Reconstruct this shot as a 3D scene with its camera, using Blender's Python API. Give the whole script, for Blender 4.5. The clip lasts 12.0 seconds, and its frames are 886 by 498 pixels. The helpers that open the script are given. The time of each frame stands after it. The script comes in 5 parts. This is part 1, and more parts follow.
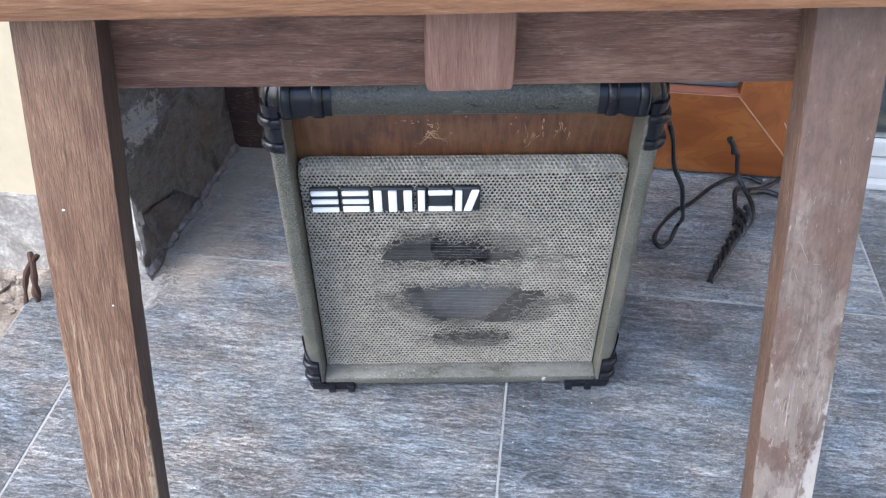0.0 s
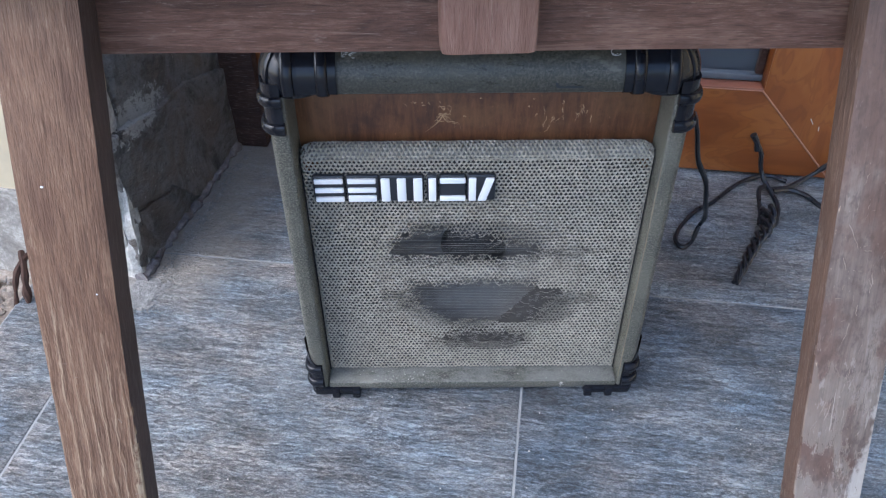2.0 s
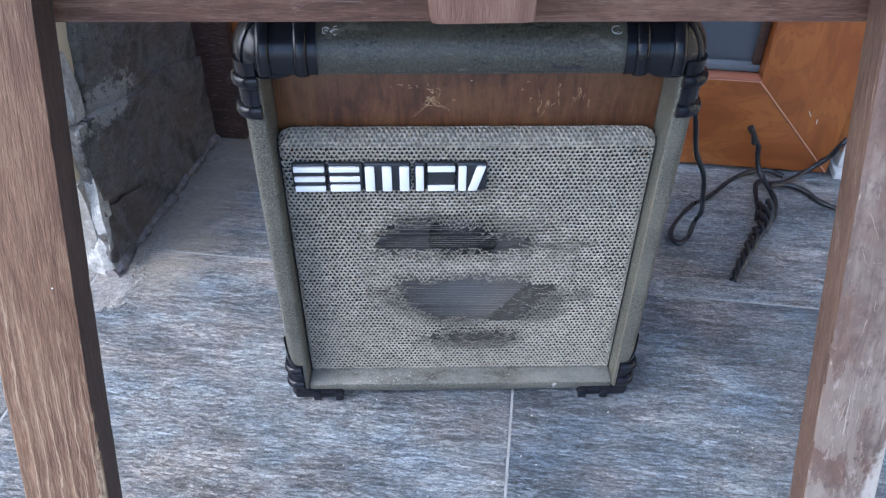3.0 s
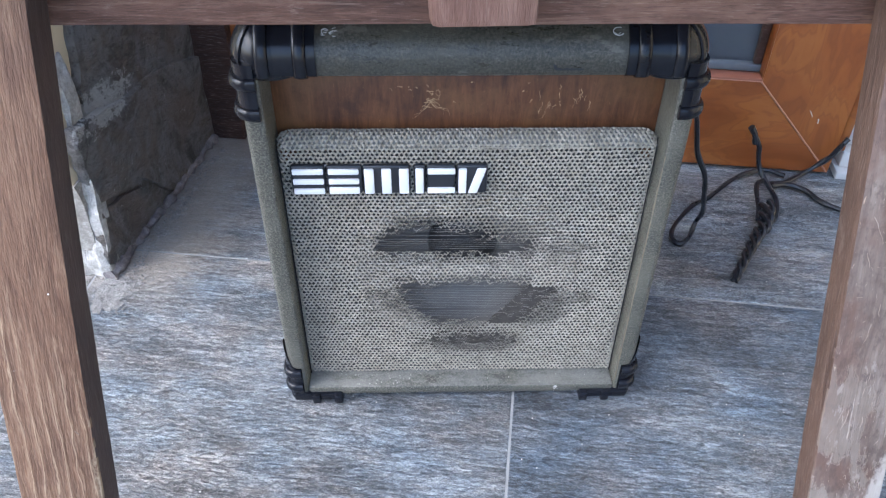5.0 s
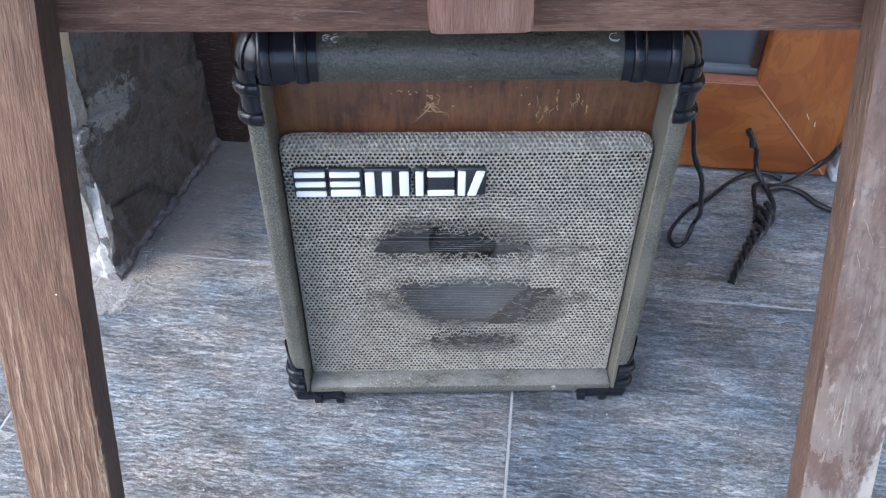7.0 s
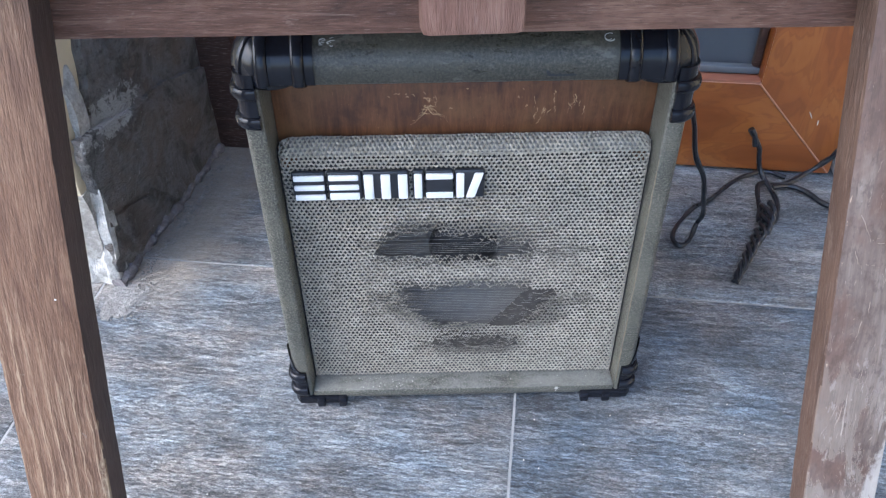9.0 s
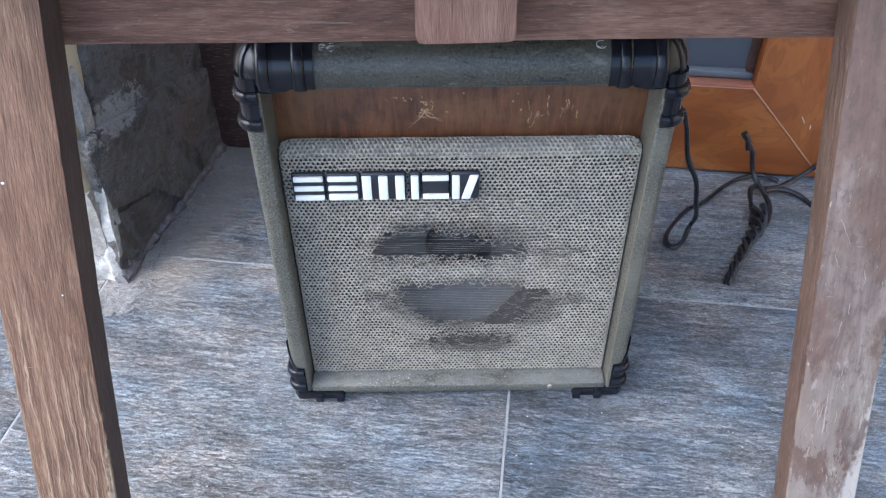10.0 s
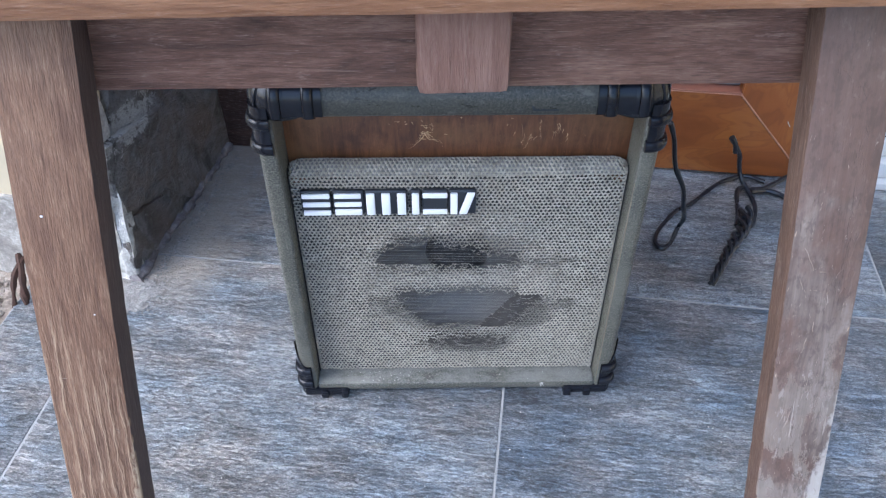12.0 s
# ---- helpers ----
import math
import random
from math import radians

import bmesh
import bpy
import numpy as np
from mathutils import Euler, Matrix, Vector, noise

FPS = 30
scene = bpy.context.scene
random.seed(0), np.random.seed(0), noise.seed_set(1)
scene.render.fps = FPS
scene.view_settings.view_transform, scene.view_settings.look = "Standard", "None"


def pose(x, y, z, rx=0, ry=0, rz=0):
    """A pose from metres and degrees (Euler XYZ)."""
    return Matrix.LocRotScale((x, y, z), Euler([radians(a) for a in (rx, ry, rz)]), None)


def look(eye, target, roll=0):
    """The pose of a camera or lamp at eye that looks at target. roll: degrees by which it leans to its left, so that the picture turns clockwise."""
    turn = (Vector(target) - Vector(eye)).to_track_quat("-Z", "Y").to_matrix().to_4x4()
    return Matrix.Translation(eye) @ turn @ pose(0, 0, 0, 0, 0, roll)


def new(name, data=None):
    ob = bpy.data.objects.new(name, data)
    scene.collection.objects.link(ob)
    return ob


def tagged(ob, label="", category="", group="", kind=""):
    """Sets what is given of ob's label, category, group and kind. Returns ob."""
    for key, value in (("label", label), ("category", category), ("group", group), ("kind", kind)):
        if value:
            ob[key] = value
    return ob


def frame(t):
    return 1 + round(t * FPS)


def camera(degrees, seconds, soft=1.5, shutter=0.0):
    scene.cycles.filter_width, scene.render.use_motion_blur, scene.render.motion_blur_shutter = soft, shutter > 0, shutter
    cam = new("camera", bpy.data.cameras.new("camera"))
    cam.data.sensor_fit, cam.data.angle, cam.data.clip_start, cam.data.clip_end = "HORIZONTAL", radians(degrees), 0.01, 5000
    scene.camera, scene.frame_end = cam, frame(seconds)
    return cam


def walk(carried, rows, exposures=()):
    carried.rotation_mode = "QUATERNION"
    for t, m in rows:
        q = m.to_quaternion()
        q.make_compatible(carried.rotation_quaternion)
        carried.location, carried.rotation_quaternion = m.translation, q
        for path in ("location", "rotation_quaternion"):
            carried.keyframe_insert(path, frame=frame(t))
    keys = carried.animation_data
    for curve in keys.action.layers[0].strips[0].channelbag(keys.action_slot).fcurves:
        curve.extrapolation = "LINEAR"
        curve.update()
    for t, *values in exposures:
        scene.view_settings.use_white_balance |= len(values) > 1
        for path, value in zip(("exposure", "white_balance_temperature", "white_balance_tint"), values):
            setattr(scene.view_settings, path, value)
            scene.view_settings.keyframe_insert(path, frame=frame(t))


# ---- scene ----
cam = camera(58.2, 12.0, soft=1.2)
PATH = [
    (0, (0.16, 0.175, 0.868), (-0.035, 1.646, -0.473), -0.2),
    (0.5, (0.159, 0.175, 0.863), (-0.028, 1.645, -0.479), -0.1),
    (1, (0.156, 0.192, 0.836), (-0.051, 1.657, -0.51), -0.7),
    (1.5, (0.156, 0.191, 0.832), (-0.041, 1.672, -0.497), -0.1),
    (2, (0.15, 0.201, 0.809), (-0.064, 1.697, -0.5), -0.5),
    (2.5, (0.145, 0.215, 0.787), (-0.056, 1.716, -0.52), 0.1),
    (3, (0.142, 0.233, 0.77), (-0.034, 1.736, -0.537), 0.5),
    (5, (0.14, 0.241, 0.77), (-0.033, 1.74, -0.542), 0.5),
    (5.5, (0.14, 0.241, 0.768), (-0.039, 1.738, -0.546), 0.5),
    (6, (0.142, 0.23, 0.777), (-0.036, 1.739, -0.524), 0.5),
    (6.5, (0.141, 0.226, 0.781), (-0.033, 1.737, -0.518), 0.7),
    (7, (0.143, 0.231, 0.778), (-0.034, 1.734, -0.53), 0.4),
    (9, (0.153, 0.23, 0.777), (-0.048, 1.737, -0.523), -0.8),
    (9.5, (0.156, 0.223, 0.788), (-0.054, 1.735, -0.504), -0.6),
    (10, (0.16, 0.215, 0.791), (-0.042, 1.721, -0.51), -0.4),
    (10.5, (0.16, 0.215, 0.796), (-0.038, 1.728, -0.496), -0.3),
    (11, (0.159, 0.212, 0.796), (-0.041, 1.723, -0.498), -0.2),
    (11.5, (0.157, 0.212, 0.81), (-0.045, 1.729, -0.478), -0.3),
    (12, (0.163, 0.2, 0.86), (-0.032, 1.662, -0.491), -0.2),
]
walk(cam, [(t, look(eye, target, roll)) for t, eye, target, roll in PATH], [(0, 1.98, 5650, 10), (0.5, 1.98, 5600, 10), (1.5, 1.73, 5400, 10), (2.0, 1.52, 5350, 10), (2.5, 1.58, 5250, 10), (3, 1.78, 5250, 10), (5, 1.88, 5420, 10), (11.5, 1.83, 5420, 10), (12, 1.75, 5290, 10)])

# ---- world, sun, exposure ----

world = bpy.data.worlds.new("overcast_sky")
scene.world = world
world.use_nodes = True
wn = world.node_tree
wn.nodes.clear()
sky = wn.nodes.new("ShaderNodeTexSky")
sky.sky_type, sky.sun_disc = "NISHITA", False
sky.sun_elevation, sky.sun_rotation = radians(44), radians(239)
sky.dust_density = 3.0
bg = wn.nodes.new("ShaderNodeBackground")
bg.inputs["Strength"].default_value = 0.15
wo = wn.nodes.new("ShaderNodeOutputWorld")
wn.links.new(sky.outputs[0], bg.inputs["Color"])
wn.links.new(bg.outputs[0], wo.inputs["Surface"])
sun_data = bpy.data.lights.new("sun", "SUN")
sun_data.energy, sun_data.angle, sun_data.color = 0.48, radians(75), (1.0, 0.97, 0.92)
sun = new("sun", sun_data)
sun.matrix_world = look((-4.0, -2.4, 4.6), (0, 0, 0))


# ---- materials ----
class Mat:
    """A small writer of node materials."""

    def __init__(self, name, rough=0.6, metal=0.0, coords="Object"):
        self.m = bpy.data.materials.new(name)
        self.m.use_nodes = True
        self.t = self.m.node_tree
        self.t.nodes.clear()
        self.out = self.t.nodes.new("ShaderNodeOutputMaterial")
        self.b = self.t.nodes.new("ShaderNodeBsdfPrincipled")
        self.t.links.new(self.b.outputs[0], self.out.inputs[0])
        self.b.inputs["Roughness"].default_value = rough
        self.b.inputs["Metallic"].default_value = metal
        self.tc = self.t.nodes.new("ShaderNodeTexCoord").outputs[coords]
        self.rand = self.t.nodes.new("ShaderNodeObjectInfo").outputs["Random"]

    def link(self, a, b):
        self.t.links.new(a, b)

    def place(self, sx, sy, sz, shift=0.0, src=None):
        n = self.t.nodes.new("ShaderNodeMapping")
        n.inputs["Scale"].default_value = (sx, sy, sz)
        self.link(src or self.tc, n.inputs["Vector"])
        if shift:
            c = self.t.nodes.new("ShaderNodeCombineXYZ")
            k = self.math("MULTIPLY", self.rand, shift)
            for i in range(3):
                self.link(k, c.inputs[i])
            self.link(c.outputs[0], n.inputs["Location"])
        return n.outputs[0]

    def noise(self, vec, scale, detail=6, rough=0.6, warp=0.0):
        n = self.t.nodes.new("ShaderNodeTexNoise")
        n.inputs["Scale"].default_value, n.inputs["Detail"].default_value = scale, detail
        n.inputs["Roughness"].default_value, n.inputs["Distortion"].default_value = rough, warp
        self.link(vec, n.inputs["Vector"])
        return n.outputs["Fac"]

    def vor(self, vec, scale, feature="F1", out="Distance"):
        n = self.t.nodes.new("ShaderNodeTexVoronoi")
        n.feature = feature
        n.inputs["Scale"].default_value = scale
        self.link(vec, n.inputs["Vector"])
        return n.outputs[out]

    def math(self, op, a, b=0.0, clamp=False):
        n = self.t.nodes.new("ShaderNodeMath")
        n.operation, n.use_clamp = op, clamp
        for i, v in enumerate((a, b)):
            if isinstance(v, (int, float)):
                n.inputs[i].default_value = v
            else:
                self.link(v, n.inputs[i])
        return n.outputs[0]

    def step(self, v, lo, hi):
        n = self.t.nodes.new("ShaderNodeMapRange")
        n.interpolation_type = "SMOOTHSTEP"
        n.inputs["From Min"].default_value, n.inputs["From Max"].default_value = lo, hi
        self.link(v, n.inputs["Value"])
        return n.outputs[0]

    def ramp(self, v, *stops):
        n = self.t.nodes.new("ShaderNodeValToRGB")
        e = n.color_ramp.elements
        while len(e) < len(stops):
            e.new(0.5)
        for k, (p, c) in zip(e, stops):
            k.position, k.color = p, (*c, 1)
        self.link(v, n.inputs[0])
        return n.outputs[0]

    def mix(self, f, a, b, mode="MIX"):
        n = self.t.nodes.new("ShaderNodeMix")
        n.data_type, n.blend_type = "RGBA", mode
        ins = [s for s in n.inputs if s.type == "RGBA"]
        fac = n.inputs[0]
        if isinstance(f, (int, float)):
            fac.default_value = f
        else:
            self.link(f, fac)
        for s, v in zip(ins, (a, b)):
            if isinstance(v, tuple):
                s.default_value = (*v, 1)
            else:
                self.link(v, s)
        return [s for s in n.outputs if s.type == "RGBA"][0]

    def colour(self, c):
        if isinstance(c, tuple):
            self.b.inputs["Base Color"].default_value = (*c, 1)
        else:
            self.link(c, self.b.inputs["Base Color"])

    def rough(self, v):
        self.link(v, self.b.inputs["Roughness"])

    def bump(self, h, depth, strength=1.0):
        n = self.t.nodes.new("ShaderNodeBump")
        n.inputs["Distance"].default_value, n.inputs["Strength"].default_value = depth, strength
        self.link(h, n.inputs["Height"])
        self.link(n.outputs[0], self.b.inputs["Normal"])


def weathered_wood(name, dark, mid, light, worn=0.5, rough=0.62, pale=(0.5, 0.43, 0.38), stripes=0.0, fibre=1.0):
    """Old oiled timber, the grain along local x."""
    k = Mat(name, rough)
    v = k.place(2.0, 13, 13, 7.0)
    g = k.noise(v, 6.0, 9, 0.68, 0.9)
    fine = k.noise(k.place(18, 150, 150, 3.0), 3.0, 4, 0.65)
    blot = k.noise(k.place(1, 1.6, 1.6, 9.0), 9.0, 5, 0.65)
    base = k.ramp(g, (0.28, dark), (0.5, mid), (0.72, light))
    base = k.mix(k.math("MULTIPLY", k.step(fine, 0.5, 0.72), 0.2 + 0.25 * fibre), base, dark)
    base = k.mix(k.math("MULTIPLY", k.step(blot, 0.5, 0.75), 0.5), base, light)
    pores = k.noise(k.place(22, 300, 300, 13.0), 3.0, 5, 0.72)
    base = k.mix(k.math("MULTIPLY", k.step(pores, 0.47, 0.36), 0.55 * fibre), base, tuple(c * 0.55 for c in dark))
    base = k.mix(k.math("MULTIPLY", k.step(pores, 0.56, 0.68), 0.45 * fibre), base, pale)
    lines = pores
    if stripes:
        # raised late-wood lines that wander along the board
        sep = k.t.nodes.new("ShaderNodeSeparateXYZ")
        k.link(k.tc, sep.inputs[0])
        wander = k.noise(k.place(1.0, 2.5, 2.5, 4.0), 3.0, 3, 0.5)
        jit = k.noise(k.place(6, 40, 40, 2.0), 3.0, 3, 0.6)
        y = k.math("ADD", sep.outputs[1], k.math("ADD", k.math("MULTIPLY", wander, 0.024), k.math("MULTIPLY", jit, 0.011)))
        lines = k.math("SINE", k.math("MULTIPLY", y, 640.0))
        small = k.math("SINE", k.math("MULTIPLY", y, 1930.0))
        along = k.math("ADD", sep.outputs[0], k.math("MULTIPLY", k.math("SUBTRACT", k.noise(k.place(1, 5, 5, 2.0), 9.0, 4, 0.6), 0.5), 0.5))
        where = k.math("MULTIPLY", k.step(along, -0.12, 0.08), k.step(k.noise(k.place(2.5, 14, 14, 6.0), 4.0, 4, 0.6), 0.25, 0.45))
        stain = k.noise(k.place(1.5, 5, 5, 12.0), 8.0, 5, 0.6)
        base = k.mix(k.math("MULTIPLY", k.step(stain, 0.5, 0.68), 0.6), base, (0.085, 0.04, 0.022))
        base = k.mix(k.math("MULTIPLY", k.math("MULTIPLY", k.step(lines, -0.2, -0.95), where), stripes * 0.9), base, dark)
        base = k.mix(k.math("MULTIPLY", k.math("MULTIPLY", k.step(small, 0.3, 0.95), where), stripes * 0.5), base, pale)
        base = k.mix(k.math("MULTIPLY", k.math("MULTIPLY", k.step(lines, 0.86, 0.985), where), min(1.0, stripes * 1.5)), base, pale)
        # bleached, chewed strip along one edge
        lines = k.math("MULTIPLY", lines, where)
        rag = k.noise(k.place(1, 1.6, 1.6, 3.0), 45.0, 6, 0.7)
        e = k.math("ADD", k.math("MULTIPLY", k.math("SUBTRACT", sep.outputs[1], 0.027), 30.0), k.math("ADD", k.math("MULTIPLY", sep.outputs[0], 0.9), rag))
        base = k.mix(k.math("MULTIPLY", k.step(e, 0.56, 0.7), 0.65), base, (0.35, 0.285, 0.19))
    wear = k.math("MULTIPLY", k.step(k.noise(k.place(3.0, 9, 9, 5.0), 7.0, 8, 0.75), 0.6, 0.68), worn)
    scratch = k.math("MULTIPLY", k.step(k.noise(k.place(6, 130, 130, 11.0), 2.0, 3, 0.6), 0.66, 0.72), worn * 0.7)
    base = k.mix(k.math("MAXIMUM", wear, scratch), base, pale)
    k.colour(base)
    k.rough(k.math("ADD", k.math("MULTIPLY", fine, 0.3), rough - 0.15))
    k.bump(k.math("ADD", k.math("ADD", k.math("MULTIPLY", g, 0.5), fine), k.math("MULTIPLY", lines, 0.22 if stripes else 0.8 * fibre)), 0.0013, 1.0)
    return k.m


def scraped_wood():
    """A leg whose varnish peels: mauve-grey timber, long flakes with pale rims, bleached towards the foot and one edge."""
    k = Mat("scraped_leg_wood", 0.55)
    sep = k.t.nodes.new("ShaderNodeSeparateXYZ")
    k.link(k.tc, sep.inputs[0])
    along, across = sep.outputs[0], sep.outputs[1]
    g = k.noise(k.place(1.4, 9, 9), 7.0, 7, 0.62, 0.5)
    blot = k.noise(k.place(1, 1.5, 1.5), 11.0, 5, 0.6)
    fine = k.noise(k.place(6, 120, 120), 3.0, 4, 0.6)
    base = k.ramp(g, (0.3, (0.075, 0.054, 0.044)), (0.5, (0.155, 0.122, 0.103)), (0.7, (0.25, 0.212, 0.182)))
    brown = k.step(k.math("SUBTRACT", blot, k.math("MULTIPLY", along, 0.7)), 0.42, 0.6)
    base = k.mix(k.math("MULTIPLY", brown, 0.8), base, (0.1, 0.057, 0.042))
    base = k.mix(k.math("MULTIPLY", k.step(fine, 0.52, 0.72), 0.3), base, (0.095, 0.075, 0.065))
    mott = k.noise(k.place(2.0, 3.5, 3.5, 2.0), 28.0, 6, 0.7)
    base = k.mix(k.math("MULTIPLY", k.step(mott, 0.52, 0.38), 0.55), base, (0.06, 0.042, 0.034))
    base = k.mix(k.math("MULTIPLY", k.step(mott, 0.56, 0.68), 0.35), base, (0.2, 0.155, 0.125))
    # long flakes left between scraped places, each with a thin pale rim
    flake = k.noise(k.place(1.0, 2.8, 2.8, 8.0), 11.0, 6, 0.6, 0.2)
    lower = k.step(along, -0.12, 0.16)
    f = k.math("ADD", flake, k.math("MULTIPLY", along, 0.3))
    base = k.mix(k.math("MULTIPLY", k.step(f, 0.55, 0.57), k.math("MULTIPLY", lower, 0.6)), base, (0.215, 0.185, 0.155))
    rim = k.step(k.math("ABSOLUTE", k.math("SUBTRACT", f, 0.55)), 0.005, 0.0015)
    base = k.mix(k.math("MULTIPLY", k.math("MULTIPLY", rim, lower), 0.45), base, (0.36, 0.31, 0.26))
    bare = k.noise(k.place(1, 2.4, 2.4, 5.0), 17.0, 7, 0.66, 0.2)
    b2 = k.math("ADD", bare, k.math("MULTIPLY", along, 0.7))
    base = k.mix(k.math("MULTIPLY", k.step(b2, 0.63, 0.655), 0.55), base, (0.3, 0.265, 0.232))
    scar = k.noise(k.place(2.2, 22, 22, 7.0), 5.0, 5, 0.66, 0.3)
    base = k.mix(k.math("MULTIPLY", k.step(k.math("ADD", scar, k.math("MULTIPLY", along, 0.12)), 0.64, 0.69), 0.6), base, (0.37, 0.32, 0.275))
    base = k.mix(k.math("MULTIPLY", k.step(scar, 0.36, 0.31), 0.6), base, (0.055, 0.038, 0.03))
    # bleached along the outer edge, near the foot
    rag = k.noise(k.place(1, 1.6, 1.6, 3.0), 30.0, 6, 0.68)
    e = k.math("ADD", k.math("MULTIPLY", k.math("SUBTRACT", across, 0.012), 14.0), k.math("ADD", k.math("MULTIPLY", along, 1.3), k.math("MULTIPLY", rag, 0.7)))
    base = k.mix(k.math("MULTIPLY", k.step(e, 0.66, 0.76), 0.75), base, (0.42, 0.395, 0.36))
    tick = k.step(k.noise(k.place(14, 40, 40, 6.0), 3.0, 5, 0.75, 0.0), 0.66, 0.71)
    base = k.mix(k.math("MULTIPLY", tick, 0.5), base, (0.4, 0.35, 0.3))
    k.colour(base)
    k.rough(k.math("ADD", k.math("MULTIPLY", fine, 0.3), 0.4))
    k.bump(k.math("ADD", k.math("MULTIPLY", k.step(f, 0.55, 0.57), -0.5), k.math("ADD", k.math("MULTIPLY", g, 0.5), fine)), 0.0007, 0.8)
    return k.m


# tuned so the left front tile comes out paler, as if better lit
TONE = 25.9


def tile_stone():
    """Grey slate-look floor tile: short crisp flecks along x over soft clouds."""
    k = Mat("slate_look_tile", 0.4)
    cloud = k.noise(k.place(1, 1.7, 1, 9.0), 6.0, 7, 0.64)
    streak = k.noise(k.place(1, 7.5, 1, 17.0), 15.0, 10, 0.74)
    fleck = k.noise(k.place(1, 2.7, 1, 5.0), 120.0, 6, 0.74)
    grain = k.noise(k.place(1, 1.8, 1, 3.0), 420.0, 3, 0.7)
    patchy = k.step(k.noise(k.place(1, 1.6, 1, 13.0), 13.0, 5, 0.6), 0.35, 0.65)
    s = k.math("ADD", k.math("MULTIPLY", streak, 0.48), k.math("MULTIPLY", fleck, 0.52))
    s = k.math("ADD", s, k.math("MULTIPLY", k.math("SUBTRACT", cloud, 0.5), 0.42))
    s = k.math("ADD", s, k.math("MULTIPLY", k.math("SUBTRACT", grain, 0.5), 0.4))
    base = k.ramp(s, (0.37, (0.05, 0.054, 0.06)), (0.465, (0.122, 0.131, 0.143)), (0.535, (0.198, 0.211, 0.228)), (0.62, (0.4, 0.42, 0.44)))
    # wavy veins: thin pale ones and dark cracks, thick in some places and few in others
    vein = k.math("ABSOLUTE", k.math("SUBTRACT", k.noise(k.place(1, 4.6, 1, 11.0), 22.0, 6, 0.62, 0.3), 0.5))
    crack = k.math("ABSOLUTE", k.math("SUBTRACT", k.noise(k.place(1, 4.4, 1, 23.0), 40.0, 7, 0.68, 0.3), 0.5))
    base = k.mix(k.math("MULTIPLY", k.step(vein, 0.022, 0.003), 0.4), base, (0.42, 0.44, 0.46))
    base = k.mix(k.math("MULTIPLY", k.step(crack, 0.024, 0.004), k.math("ADD", k.math("MULTIPLY", patchy, 0.55), 0.2)), base, (0.034, 0.036, 0.042))
    pit = k.math("ABSOLUTE", k.math("SUBTRACT", k.noise(k.place(1, 2.6, 1, 31.0), 85.0, 5, 0.66, 0.2), 0.5))
    base = k.mix(k.math("MULTIPLY", k.step(pit, 0.026, 0.005), k.math("ADD", k.math("MULTIPLY", patchy, 0.5), 0.1)), base, (0.045, 0.046, 0.05))
    fret = k.noise(k.place(1, 2.2, 1, 37.0), 140.0, 5, 0.72)
    base = k.mix(k.math("MULTIPLY", k.step(fret, 0.6, 0.66), 0.4), base, (0.42, 0.44, 0.46))
    hue = k.noise(k.place(1, 1.5, 1, 4.0), 9.0, 6, 0.66)
    base = k.mix(1.0, base, k.ramp(hue, (0.34, (0.88, 1.0, 1.12)), (0.5, (1.0, 1.0, 1.0)), (0.66, (1.14, 1.0, 0.9))), "MULTIPLY")
    # sandy dust blown against the pier's foot
    pos = k.t.nodes.new("ShaderNodeNewGeometry").outputs["Position"]
    at = k.t.nodes.new("ShaderNodeSeparateXYZ")
    k.link(pos, at.inputs[0])
    off = k.math("SUBTRACT", at.outputs[0], k.math("MULTIPLY", k.math("SUBTRACT", at.outputs[1], 1.0), 0.055))
    drift = k.noise(k.place(1, 1, 1, 0.0, pos), 38.0, 7, 0.7)
    film = k.math("MULTIPLY", k.step(k.math("ADD", off, k.math("MULTIPLY", drift, 0.16)), -0.17, -0.29), k.step(at.outputs[1], 0.93, 1.03))
    base = k.mix(k.math("MULTIPLY", film, 0.7), base, (0.34, 0.295, 0.245))
    # some tiles greyer and paler, others bluer and darker: uneven light painted in
    tone = k.math("FRACT", k.math("MULTIPLY", k.rand, TONE))
    base = k.mix(1.0, base, k.ramp(tone, (0.0, (0.82, 0.9, 0.97)), (0.3, (1.0, 0.99, 0.96)), (1.0, (1.22, 1.21, 1.17))), "MULTIPLY")
    k.colour(base)
    k.rough(k.math("ADD", k.math("MULTIPLY", fleck, 0.35), k.math("ADD", k.math("MULTIPLY", film, 0.3), 0.2)))
    k.bump(k.math("ADD", s, k.math("MULTIPLY", k.step(crack, 0.0, 0.04), 0.35)), 0.0021, 1.0)
    return k.m


def plain(name, c, rough=0.5, metal=0.0, vary=0.25, scale=40.0, bump=0.0004, coords="Object"):
    k = Mat(name, rough, metal, coords)
    n = k.noise(k.place(1, 1, 1, 3.0), scale, 6, 0.65)
    n2 = k.noise(k.place(1, 1, 1, 5.0), scale * 0.15, 4, 0.6)
    f = k.math("ADD", k.math("MULTIPLY", n, 0.6), k.math("MULTIPLY", n2, 0.4))
    lo = tuple(x * (1 - vary) for x in c)
    hi = tuple(min(1, x * (1 + vary)) for x in c)
    k.colour(k.ramp(f, (0.3, lo), (0.7, hi)))
    k.rough(k.math("ADD", k.math("MULTIPLY", n, 0.2), rough - 0.1))
    if bump:
        k.bump(n, bump, 0.6)
    return k.m


